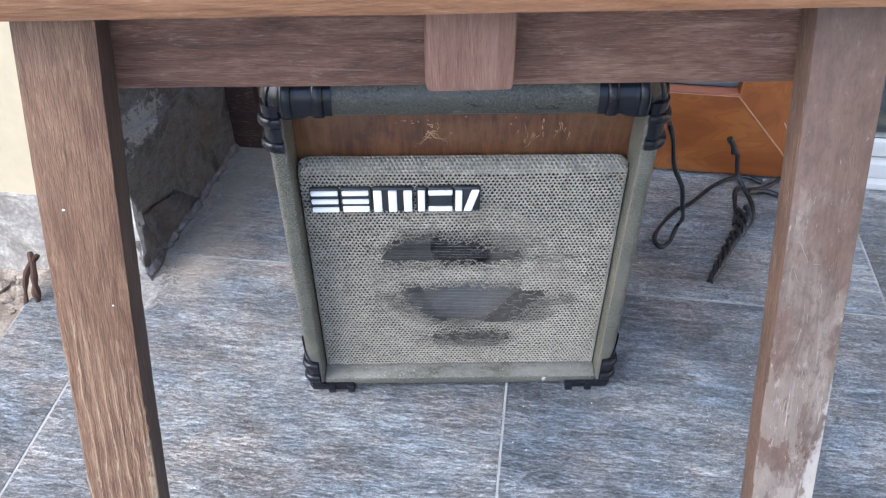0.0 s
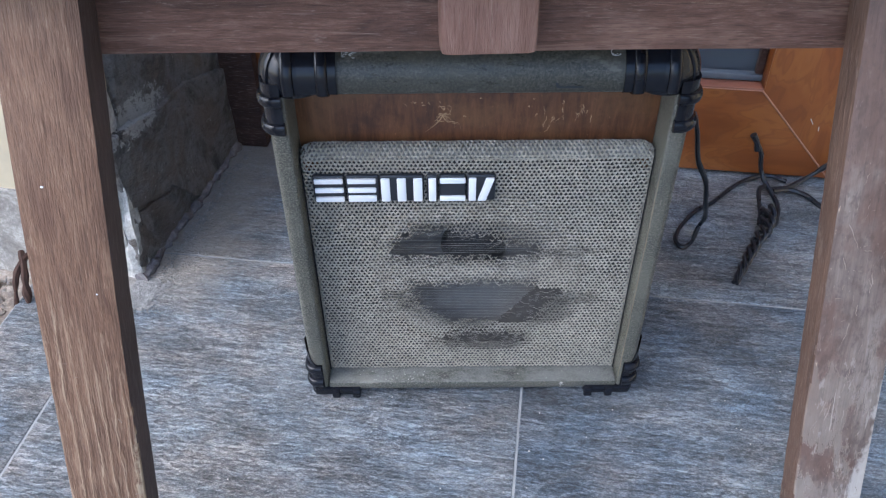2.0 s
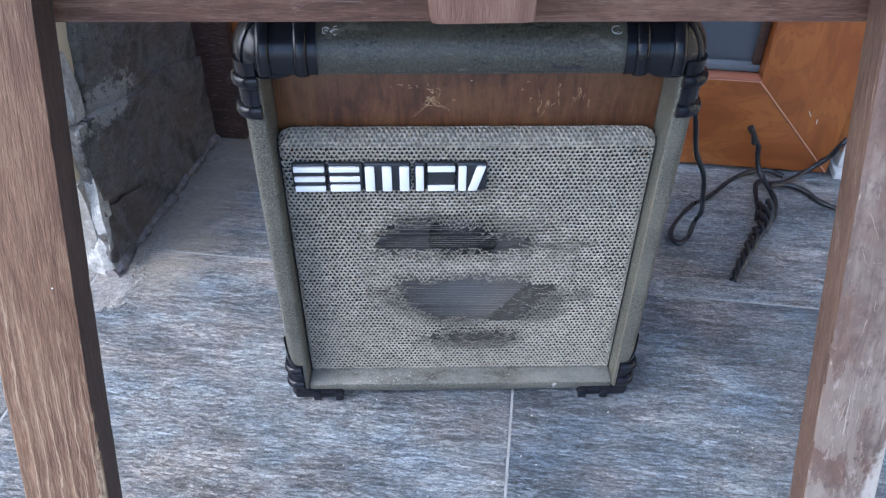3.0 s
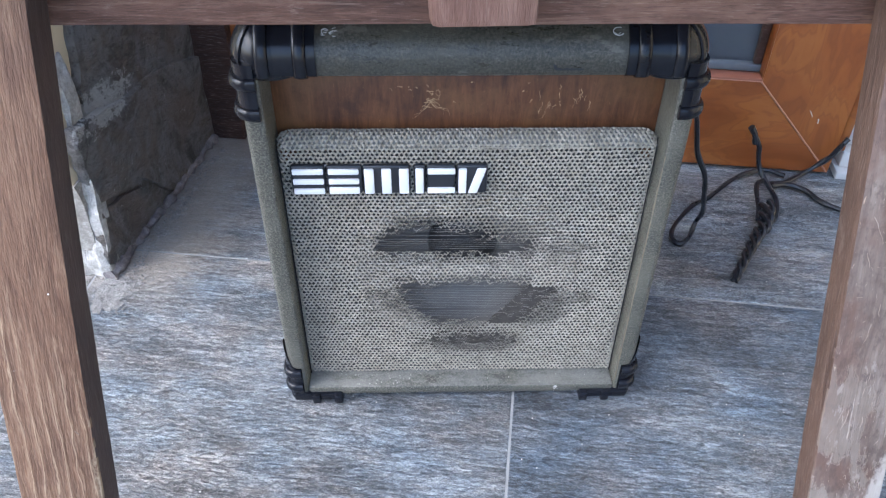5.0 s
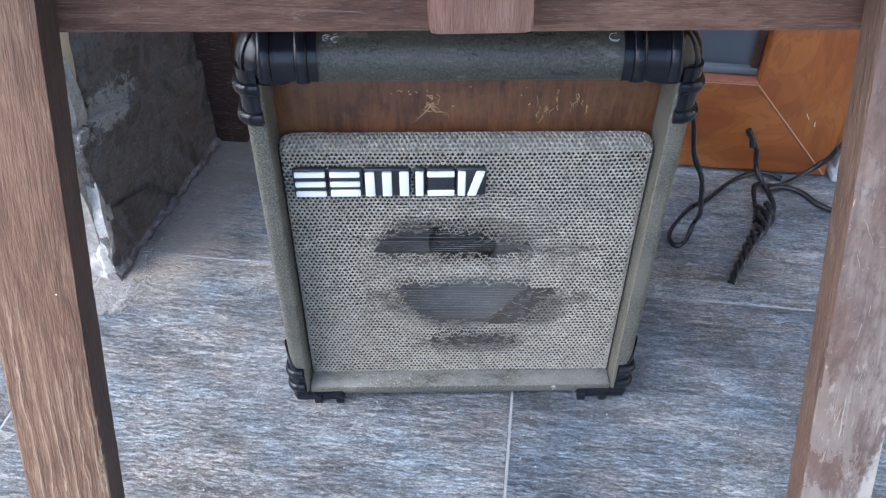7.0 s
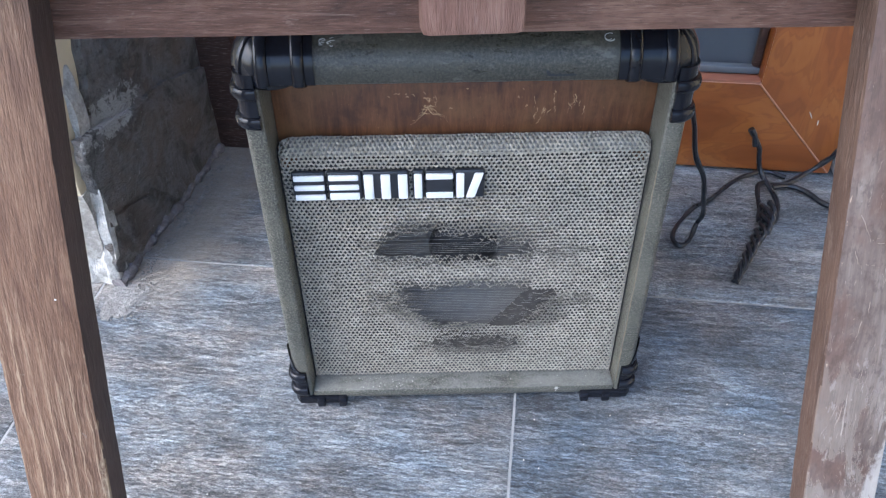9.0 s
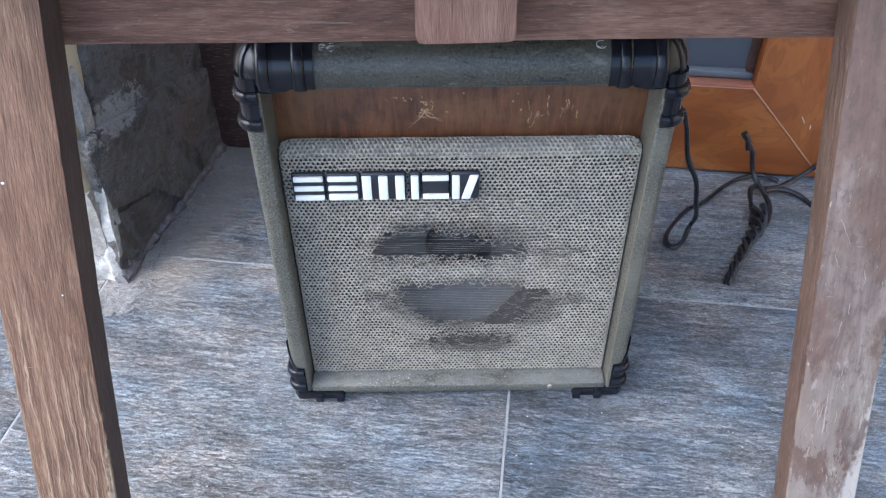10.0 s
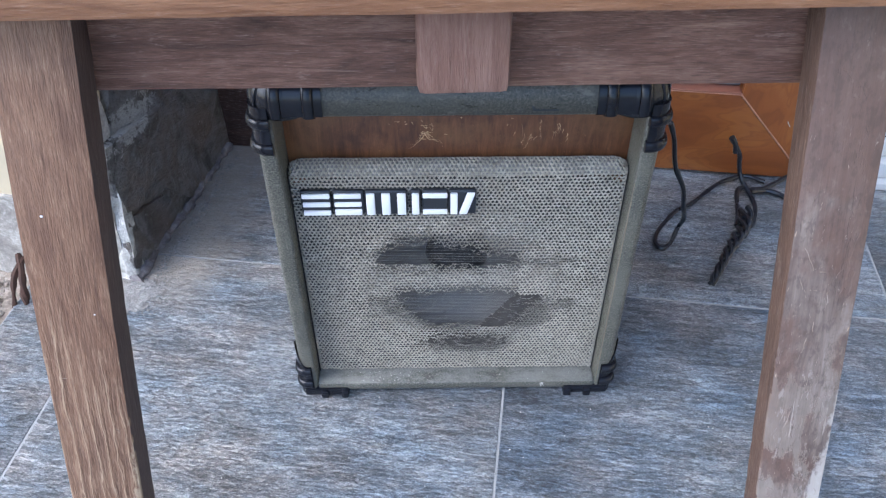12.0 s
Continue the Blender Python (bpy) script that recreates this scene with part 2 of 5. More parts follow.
def tolex(name="olive_covering", dust=0.0):
    """Olive leather-grained covering, rubbed and dusty."""
    k = Mat(name, 0.55)
    grain = k.vor(k.place(1, 1, 1), 700, "F1")
    n = k.noise(k.place(1, 1, 1), 520, 4, 0.7)
    big = k.noise(k.place(1, 1, 1), 14, 6, 0.6)
    base = k.ramp(n, (0.36, (0.034, 0.034, 0.027)), (0.5, (0.08, 0.079, 0.064)), (0.66, (0.21, 0.203, 0.165)))
    base = k.mix(k.math("MULTIPLY", k.step(big, 0.42, 0.66), 0.45), base, (0.165, 0.158, 0.125))
    rub = k.noise(k.place(0.6, 1, 1), 70, 5, 0.7)
    base = k.mix(k.math("MULTIPLY", k.step(rub, 0.55, 0.7), 0.4), base, (0.2, 0.195, 0.165))
    if dust:
        film = k.noise(k.place(0.5, 1, 1), 45, 6, 0.7)
        base = k.mix(k.math("MULTIPLY", k.step(film, 0.3, 0.62), dust), base, (0.3, 0.3, 0.275))
    k.colour(base)
    k.rough(k.math("ADD", k.math("MULTIPLY", n, 0.3), 0.2))
    k.bump(k.math("ADD", grain, n), 0.0007, 0.8)
    return k.m


def rubbed_shaded_tolex():
    """The same covering rubbed smooth, its colour darkened for the table's reflection."""
    k = Mat("rubbed_shaded_covering", 0.4)
    n = k.noise(k.place(1, 1, 1), 420, 4, 0.7)
    rub = k.noise(k.place(0.5, 1.4, 1.4), 60, 6, 0.72)
    big = k.noise(k.place(0.6, 1, 1), 12, 5, 0.6)
    base = k.ramp(n, (0.36, (0.02, 0.022, 0.02)), (0.5, (0.046, 0.045, 0.036)), (0.68, (0.095, 0.092, 0.073)))
    base = k.mix(k.math("MULTIPLY", k.step(big, 0.45, 0.65), 0.5), base, (0.085, 0.083, 0.066))
    k.colour(k.mix(k.math("MULTIPLY", k.step(rub, 0.55, 0.66), 0.5), base, (0.16, 0.158, 0.135)))
    k.rough(k.math("ADD", k.math("MULTIPLY", rub, 0.4), 0.12))
    k.bump(k.math("ADD", n, k.math("MULTIPLY", rub, 1.5)), 0.0007, 0.7)
    return k.m


def slate_wall():
    k = Mat("dark_slate", 0.42)
    n = k.noise(k.place(1, 1, 1), 7.0, 9, 0.66, 1.2)
    n2 = k.noise(k.place(1, 1, 2), 26.0, 8, 0.7, 0.5)
    n3 = k.noise(k.place(1, 1, 1.4), 95.0, 7, 0.74, 0.3)
    # the pale middle band stands in for sheen on the stone
    base = k.ramp(n, (0.3, (0.034, 0.029, 0.025)), (0.4, (0.1, 0.09, 0.08)), (0.5, (0.25, 0.238, 0.222)), (0.58, (0.12, 0.098, 0.078)), (0.7, (0.29, 0.235, 0.185)))
    base = k.mix(k.math("MULTIPLY", k.step(n2, 0.52, 0.62), 0.55), base, (0.29, 0.27, 0.245))
    base = k.mix(k.math("MULTIPLY", k.step(n3, 0.48, 0.36), 0.6), base, (0.024, 0.021, 0.018))
    base = k.mix(k.math("MULTIPLY", k.step(n3, 0.6, 0.68), 0.5), base, (0.36, 0.34, 0.31))
    rusty = k.noise(k.place(1, 1.3, 1), 11.0, 7, 0.68, 0.6)
    base = k.mix(k.math("MULTIPLY", k.step(rusty, 0.45, 0.62), 0.6), base, (0.19, 0.14, 0.105))
    base = k.mix(k.math("MULTIPLY", k.step(rusty, 0.42, 0.3), 0.7), base, (0.03, 0.026, 0.023))
    # tiny pale specks painted into the colour as glints
    glint = k.noise(k.place(1, 1, 1), 150.0, 4, 0.7)
    base = k.mix(k.math("MULTIPLY", k.step(glint, 0.62, 0.68), 0.55), base, (0.36, 0.34, 0.32))
    # pale lime smears: one cluster and a few strays
    sep = k.t.nodes.new("ShaderNodeSeparateXYZ")
    k.link(k.tc, sep.inputs[0])
    dy = k.math("DIVIDE", k.math("SUBTRACT", sep.outputs[1], 1.1), 0.1)
    dz = k.math("DIVIDE", k.math("SUBTRACT", sep.outputs[2], 0.222), 0.034)
    d = k.math("ADD", k.math("MULTIPLY", dy, dy), k.math("MULTIPLY", dz, dz))
    zone = k.math("MULTIPLY", k.math("SUBTRACT", 1.0, d, True), 0.24)
    rag = k.noise(k.place(1, 1, 1.2), 48.0, 8, 0.78, 0.4)
    stray = k.noise(k.place(1, 1, 1.3), 21.0, 9, 0.8, 0.3)
    lime = k.math("MAXIMUM", k.step(k.math("ADD", rag, zone), 0.62, 0.66), k.step(stray, 0.655, 0.68))
    base = k.mix(k.math("MULTIPLY", lime, 0.95), base, (0.55, 0.54, 0.5))
    k.colour(base)
    k.rough(k.math("ADD", k.math("MULTIPLY", n2, 0.35), k.math("ADD", k.math("MULTIPLY", lime, 0.4), 0.27)))
    k.bump(k.math("ADD", n, k.math("ADD", k.math("MULTIPLY", n2, 0.8), k.math("MULTIPLY", n3, 0.3))), 0.022, 1.0)
    return k.m


def rough_cement(name, c, hi, scale=16):
    k = Mat(name, 0.9)
    n = k.noise(k.place(1, 1, 1), scale, 9, 0.72, 0.4)
    n2 = k.noise(k.place(1, 1, 1), scale * 5, 6, 0.7)
    f = k.math("ADD", k.math("MULTIPLY", n, 0.65), k.math("MULTIPLY", n2, 0.35))
    k.colour(k.ramp(f, (0.35, tuple(x * 0.55 for x in c)), (0.5, c), (0.66, hi)))
    k.bump(f, 0.006, 0.9)
    return k.m


def patch(k, cx, cz, rx, rz):
    """A soft round zone in the x-z plane of a thing."""
    sep = k.t.nodes.new("ShaderNodeSeparateXYZ")
    k.link(k.tc, sep.inputs[0])
    a = k.math("DIVIDE", k.math("SUBTRACT", sep.outputs[0], cx), rx)
    b = k.math("DIVIDE", k.math("SUBTRACT", sep.outputs[2], cz), rz)
    return k.math("SUBTRACT", 1.0, k.math("ADD", k.math("MULTIPLY", a, a), k.math("MULTIPLY", b, b)), True)


def door_grain():
    """Orange-brown wood-look foil, figured along local x."""
    k = Mat("golden_oak_foil", 0.33)
    knot = patch(k, 0.218, 0.117, 0.05, 0.032)
    g = k.noise(k.place(1.1, 3.4, 3.4, 6.0), 4.2, 3, 0.5, 1.0)
    g = k.math("ADD", g, k.math("MULTIPLY", knot, 0.28))
    soft = k.noise(k.place(1, 2, 2, 3.0), 14.0, 4, 0.6)
    fine = k.noise(k.place(6, 90, 90, 2.0), 3.0, 4, 0.6)
    jag = k.math("ADD", k.math("MULTIPLY", g, 58.0), k.math("MULTIPLY", fine, 2.5))
    arcs = k.math("SINE", jag)
    base = k.ramp(g, (0.28, (0.15, 0.042, 0.010)), (0.45, (0.215, 0.068, 0.0155)), (0.6, (0.27, 0.096, 0.022)), (0.8, (0.175, 0.052, 0.012)))
    base = k.mix(k.math("MULTIPLY", k.step(soft, 0.55, 0.72), 0.3), base, (0.32, 0.135, 0.042))
    base = k.mix(k.math("MULTIPLY", k.step(arcs, 0.35, 0.95), 0.34), base, (0.15, 0.046, 0.014))
    base = k.mix(k.math("MULTIPLY", k.step(fine, 0.55, 0.78), 0.3), base, (0.17, 0.052, 0.016))
    k.colour(base)
    k.bump(fine, 0.0002, 0.5)
    return k.m


def old_panel():
    """Brown stained front board, streaked downwards."""
    k = Mat("stained_board", 0.42)
    g = k.noise(k.place(34, 10, 5, 1.0), 4.0, 8, 0.7, 0.4)
    blot = k.noise(k.place(1, 1, 1.2), 17.0, 6, 0.66)
    base = k.ramp(g, (0.3, (0.034, 0.0125, 0.006)), (0.52, (0.098, 0.039, 0.0155)), (0.75, (0.17, 0.078, 0.033)))
    base = k.mix(k.math("MULTIPLY", k.step(blot, 0.46, 0.66), 0.6), base, (0.15, 0.075, 0.03))
    base = k.mix(k.math("MULTIPLY", k.step(blot, 0.46, 0.34), 0.6), base, (0.04, 0.015, 0.008))
    speck = k.noise(k.place(1.6, 1, 1), 190.0, 5, 0.72)
    base = k.mix(k.math("MULTIPLY", k.step(speck, 0.6, 0.7), 0.5), base, (0.24, 0.13, 0.06))
    base = k.mix(k.math("MULTIPLY", k.step(speck, 0.4, 0.3), 0.6), base, (0.028, 0.011, 0.006))
    k.colour(base)
    k.bump(g, 0.0004, 0.6)
    return k.m


def yarn():
    """Grey knitted yarn, soiled round the tears."""
    k = Mat("grey_woven_yarn", 0.7)
    n = k.noise(k.place(1, 1, 1), 60, 5, 0.65)
    big = k.noise(k.place(1, 1, 1), 9, 4, 0.6)
    base = k.ramp(n, (0.3, (0.25, 0.229, 0.183)), (0.7, (0.41, 0.378, 0.308)))
    base = k.mix(k.math("MULTIPLY", k.step(big, 0.42, 0.68), 0.35), base, (0.24, 0.235, 0.2))
    isl = k.t.nodes.new("ShaderNodeNewGeometry").outputs["Random Per Island"]
    base = k.mix(k.math("MULTIPLY", k.step(isl, 0.45, 1.0), 0.35), base, (0.16, 0.148, 0.122))
    base = k.mix(k.math("MULTIPLY", k.step(isl, 0.3, 0.0), 0.35), base, (0.47, 0.445, 0.39))
    rag = k.noise(k.place(1, 1, 2.0), 22.0, 5, 0.65)
    zone = k.math("MAXIMUM", k.math("MAXIMUM", patch(k, -0.005, 0.238, 0.115, 0.036), patch(k, 0.01, 0.137, 0.13, 0.05)), k.math("MAXIMUM", patch(k, 0.02, 0.076, 0.075, 0.022), patch(k, 0.085, 0.132, 0.045, 0.04)))
    soil = k.step(k.math("ADD", k.math("MULTIPLY", zone, 0.5), k.math("MULTIPLY", rag, 0.7)), 0.42, 0.75)
    base = k.mix(k.math("MULTIPLY", soil, 0.6), base, (0.08, 0.072, 0.058))
    k.colour(base)
    return k.m


TABLE_WOOD = weathered_wood("oiled_table_wood", (0.045, 0.021, 0.014), (0.132, 0.065, 0.043), (0.245, 0.15, 0.108), 0.34, pale=(0.37, 0.285, 0.235), fibre=0.9)
LEG_WOOD = weathered_wood("weathered_leg_wood", (0.07, 0.032, 0.017), (0.143, 0.075, 0.041), (0.212, 0.128, 0.076), 0.22, pale=(0.41, 0.3, 0.195), stripes=0.4, fibre=0.7)
WORN_WOOD = scraped_wood()
# leg sides: the darker one has its shade painted into the colour
SHADED_SIDE = weathered_wood("shaded_side_wood", (0.03, 0.019, 0.017), (0.05, 0.032, 0.029), (0.07, 0.047, 0.043), 0.0, fibre=0.3)
BROWN_SIDE = weathered_wood("brown_side_wood", (0.048, 0.026, 0.017), (0.088, 0.05, 0.033), (0.125, 0.075, 0.051), 0.12, fibre=0.5)
BLOCK_WOOD = weathered_wood("worn_block_wood", (0.105, 0.052, 0.037), (0.165, 0.09, 0.066), (0.225, 0.135, 0.102), 0.1, 0.8, fibre=0.25)
TOP_WOOD = weathered_wood("oiled_top_wood", (0.13, 0.055, 0.022), (0.2, 0.094, 0.042), (0.27, 0.14, 0.072), 0.1, fibre=0.3)
TILE = tile_stone()
GROUT = plain("pale_grout", (0.32, 0.32, 0.31), 0.9, 0, 0.25, 60, 0.0008)
TOLEX = tolex()
DUSTY = tolex("dusty_covering", 0.5)
RUBBED_SHADED = rubbed_shaded_tolex()
SLATE = slate_wall()
LIME = rough_cement("pale_lime_plaster", (0.3, 0.275, 0.24), (0.62, 0.59, 0.53), 30)
PALE_LIME = rough_cement("white_lime_plaster", (0.42, 0.4, 0.36), (0.72, 0.7, 0.65), 40)
CREAM = plain("cream_wall_paint", (0.66, 0.56, 0.38), 0.8, 0, 0.08, 30, 0.0015)
SOIL_DARK = rough_cement("sandy_rubble", (0.27, 0.22, 0.17), (0.5, 0.44, 0.37), 45)
SOIL = rough_cement("sandy_mortar", (0.27, 0.258, 0.24), (0.45, 0.43, 0.4), 90)
DOOR = door_grain()
PANEL = old_panel()
# dark brown that stands in for shade on parts of the door
SHADE_BROWN = weathered_wood("shade_brown_wood", (0.02, 0.009, 0.006), (0.042, 0.018, 0.012), (0.07, 0.033, 0.023), 0.0)
BLACK = plain("black_moulded_plastic", (0.009, 0.010, 0.014), 0.2, 0, 0.4, 45, 0.0001)
BLACK.node_tree.nodes["Principled BSDF"].inputs["Specular IOR Level"].default_value = 0.3
DARK = plain("black_backing", (0.012, 0.012, 0.013), 0.8, 0, 0.3, 90, 0)
THREAD = yarn()
fray = Mat("frayed_grey_yarn", 0.8)
fray.colour(fray.ramp(fray.t.nodes.new("ShaderNodeNewGeometry").outputs["Random Per Island"], (0.1, (0.04, 0.036, 0.029)), (0.6, (0.12, 0.11, 0.092)), (0.98, (0.32, 0.3, 0.26))))
FRAY = fray.m
WEFT = plain("thin_grey_weft", (0.19, 0.186, 0.172), 0.7, 0, 0.3, 60, 0)
FELT = plain("brown_grey_felt", (0.05, 0.044, 0.038), 0.9, 0, 0.45, 170, 0.001)
CONE = plain("grey_paper_cone", (0.1, 0.096, 0.09), 0.7, 0, 0.25, 30, 0.0004)
DUSTCAP = plain("black_dust_cap", (0.02, 0.02, 0.021), 0.5, 0, 0.3, 40, 0.0003)
WHITE = plain("white_badge_plastic", (0.82, 0.83, 0.84), 0.35, 0, 0.04, 60, 0)
BADGE = plain("dark_badge_plastic", (0.02, 0.022, 0.027), 0.35, 0, 0.3, 60, 0)
CORD = plain("black_rubber_cord", (0.011, 0.013, 0.017), 0.3, 0, 0.4, 120, 0.0003)
RUST = plain("rusted_iron", (0.05, 0.024, 0.015), 0.9, 0.0, 0.5, 60, 0.002)
UPVC = plain("white_window_plastic", (0.45, 0.46, 0.46), 0.35, 0, 0.06, 20, 0)
CHIP = plain("splintered_pale_wood", (0.36, 0.28, 0.215), 0.8, 0, 0.25, 90, 0)
SCAR = plain("pale_scratched_varnish", (0.27, 0.225, 0.185), 0.8, 0, 0.3, 90, 0)
CRUMB = plain("pale_grit", (0.6, 0.58, 0.54), 0.9, 0, 0.2, 90, 0)
OCHRE = plain("ochre_edge_line", (0.2, 0.172, 0.115), 0.6, 0, 0.3, 120, 0)
SCRATCH = plain("bare_scratched_wood", (0.45, 0.32, 0.18), 0.6, 0, 0.3, 200, 0)
CHARCOAL = plain("charcoal_board", (0.035, 0.036, 0.037), 0.8, 0, 0.3, 60, 0)
LEDGE_DUST = plain("grey_dust", (0.4, 0.39, 0.35), 0.9, 0, 0.2, 90, 0)
MARK = plain("grey_white_scuff", (0.5, 0.52, 0.53), 0.7, 0, 0.2, 200, 0)
NAVY = plain("dark_blue_scrap", (0.022, 0.026, 0.034), 0.4, 0, 0.4, 160, 0.0003)
BEADING = rough_cement("purple_grey_mortar", (0.17, 0.152, 0.15), (0.34, 0.31, 0.305), 60)
# dark bluish tone that stands in for the reflection in the door's pane
ROOM = plain("reflection_blue_wall", (0.1, 0.115, 0.15), 0.8, 0, 0.1, 5, 0)
GASKET = plain("grey_glazing_gasket", (0.1, 0.118, 0.14), 0.45, 0, 0.2, 40, 0)
BEAD = plain("pinkish_brown_edge_strip", (0.4, 0.2, 0.13), 0.4, 0, 0.1, 40, 0)
STRIP = plain("brown_edge_foil", (0.24, 0.095, 0.058), 0.4, 0, 0.15, 40, 0)
GROUND = rough_cement("yard_ground", (0.25, 0.22, 0.18), (0.36, 0.33, 0.28), 6)
glass = Mat("window_glass", 0.02)
glass.b.inputs["Transmission Weight"].default_value = 1.0
glass.b.inputs["IOR"].default_value = 1.5
glass.colour((0.9, 0.94, 0.95))
GLASS = glass.m


# ---- mesh helpers ----
def mesh_of(bm, name, mat, smooth=None):
    me = bpy.data.meshes.new(name)
    bm.to_mesh(me)
    bm.free()
    for m in mat if isinstance(mat, (list, tuple)) else [mat]:
        me.materials.append(m)
    if smooth is not None:
        for p in me.polygons:
            p.use_smooth = True
        me.set_sharp_from_angle(angle=radians(smooth))
    return me


def part(name, bm, mat, parent=None, label="", m=None, smooth=40):
    ob = new(name, mesh_of(bm, name, mat, smooth))
    if parent is not None:
        ob.parent = parent
    if m is not None:
        ob.matrix_basis = m
    return tagged(ob, label)


def empty(name, m, label, category, group="", kind=""):
    ob = new(name)
    ob.empty_display_size = 0.05
    ob.matrix_basis = m
    return tagged(ob, label, category, group, kind)


def box(x0, x1, y0, y1, z0, z1, bevel=0.0, seg=2, bm=None):
    bm = bm or bmesh.new()
    t = bmesh.new()
    bmesh.ops.create_cube(t, size=1, matrix=Matrix.LocRotScale(((x0 + x1) / 2, (y0 + y1) / 2, (z0 + z1) / 2), None, (x1 - x0, y1 - y0, z1 - z0)))
    if bevel:
        bmesh.ops.bevel(t, geom=t.edges[:], offset=bevel, segments=seg, profile=0.5, affect="EDGES")
    me = bpy.data.meshes.new("tmp")
    t.to_mesh(me)
    t.free()
    bm.from_mesh(me)
    bpy.data.meshes.remove(me)
    return bm


def board(length, w, t, bevel=0.002, taper=1.0, cuts=24, rough=0.0006, seed=0, chips=0.0):
    """A board along local x, edges eased and a little uneven; at its far end it is taper times as wide."""
    bm = bmesh.new()
    bmesh.ops.create_cube(bm, size=1, matrix=Matrix.Diagonal((length, w, t, 1)))
    bmesh.ops.bevel(bm, geom=bm.edges[:], offset=bevel, segments=2, profile=0.6, affect="EDGES")
    long = [e for e in bm.edges if abs(e.verts[0].co.x - e.verts[1].co.x) > length * 0.5]
    bmesh.ops.subdivide_edges(bm, edges=long, cuts=cuts, use_grid_fill=True)
    for v in bm.verts:
        k = (v.co.x / length + 0.5)
        v.co.y *= 1 + (taper - 1) * k
        v.co.z *= 1 + (taper - 1) * k
        p = Vector((v.co.x * 14 + seed, v.co.y * 30, v.co.z * 30 + seed))
        v.co += Vector((0, noise.noise(p), noise.noise(p + Vector((9, 4, 2))))) * rough
        if chips:
            c = noise.noise(Vector((v.co.x * 60 + seed * 3, v.co.y * 8, v.co.z * 8)))
            if c > 0.25 and abs(v.co.y) > w * 0.4 and abs(v.co.z) > t * 0.3:
                v.co.y -= math.copysign(chips * (c - 0.25) * 3, v.co.y)
    return bm


def smooth_line(pts, steps=8):
    """Points along a Catmull-Rom curve."""
    p = [Vector(q) for q in pts]
    p = [p[0] * 2 - p[1]] + p + [p[-1] * 2 - p[-2]]
    out = []
    for i in range(1, len(p) - 2):
        for s in range(steps):
            u = s / steps
            a, b, c, d = p[i - 1 : i + 3]
            out.append(0.5 * ((2 * b) + (c - a) * u + (2 * a - 5 * b + 4 * c - d) * u * u + (3 * b - 3 * c + d - a) * u**3))
    return out + [p[-2]]


def tube(pts, r, seg=8, bm=None, wobble=0.0, taper=1.0):
    """A round strand swept along points, with closed ends."""
    bm = bm or bmesh.new()
    n, rings, up = len(pts), [], Vector((0.13, 0.21, 0.97))
    for i, p in enumerate(pts):
        d = (pts[min(i + 1, n - 1)] - pts[max(i - 1, 0)]).normalized()
        a = d.cross(up)
        if a.length < 1e-4:
            a = d.cross(Vector((1, 0, 0)))
        a.normalize()
        b = d.cross(a)
        rr = r * (1 + (taper - 1) * i / max(1, n - 1)) * (1 + wobble * noise.noise(p * 60))
        rings.append([bm.verts.new(p + (a * math.cos(j * math.tau / seg) + b * math.sin(j * math.tau / seg)) * rr) for j in range(seg)])
    for q, s in zip(rings, rings[1:]):
        for j in range(seg):
            bm.faces.new((q[j], q[(j + 1) % seg], s[(j + 1) % seg], s[j]))
    bm.faces.new(rings[0][::-1])
    bm.faces.new(rings[-1])
    return bm


def extrude_profile(profile, x0, x1, bm=None):
    """A closed profile of (y, z) points, swept from x0 to x1."""
    bm = bm or bmesh.new()
    a = [bm.verts.new((x0, y, z)) for y, z in profile]
    b = [bm.verts.new((x1, y, z)) for y, z in profile]
    n = len(profile)
    for i in range(n):
        bm.faces.new((a[i], a[(i + 1) % n], b[(i + 1) % n], b[i]))
    bm.faces.new(a[::-1])
    bm.faces.new(b)
    bmesh.ops.recalc_face_normals(bm, faces=bm.faces[:])
    return bm


def arc(cx, cz, r, a0, a1, n=8):
    return [(cx + r * math.cos(radians(a0 + (a1 - a0) * i / n)), cz + r * math.sin(radians(a0 + (a1 - a0) * i / n))) for i in range(n + 1)]


# ---- the setting ----
WALL_X, PIER_X, PIER_Y, DOOR_Y = -0.585, -0.42, 1.0, 1.388
JOINT_Y, PITCH = 1.062, 0.598

ground = part("ground", box(-60, 60, -60, 60, -0.2, -0.04), GROUND)
tagged(ground, "bare sandy yard ground running out to the horizon", "ground", kind="structure")

floor = part("floor", box(-0.578, 3.0, -1.9, 1.6, -0.04, -0.0008), GROUT)
tagged(floor, "grey slate-look porcelain tiles with pale grout joints", "floor", kind="structure")


def tile_mesh(w, d):
    bm = box(-w / 2, w / 2, -d / 2, d / 2, -0.009, 0, 0.0012, 1)
    return mesh_of(bm, "tile", TILE)


TILE_MESHES = {}
for row in range(-5, 2):
    y1 = JOINT_Y + PITCH * row
    first = (0.1555 if row % 2 == 0 else 0.712) - PITCH * 3
    if row == 0:
        first = 0.712 - PITCH * 4
    if row == -1:
        first = 0.1555 - PITCH * 3
    for c in range(8):
        x0, x1 = max(first + PITCH * c, -0.578), min(first + PITCH * (c + 1), 3.0)
        ya, yb = y1, min(y1 + PITCH, 1.6)
        if x1 - x0 < 0.03 or yb - ya < 0.03:
            continue
        gap = 0.0011
        key = (round(x1 - x0 - 2 * gap, 4), round(yb - ya - 2 * gap, 4))
        if key not in TILE_MESHES:
            TILE_MESHES[key] = tile_mesh(*key)
        t = new("tile", TILE_MESHES[key])
        t.parent = floor
        t.location = ((x0 + x1) / 2, (ya + yb) / 2, 0)


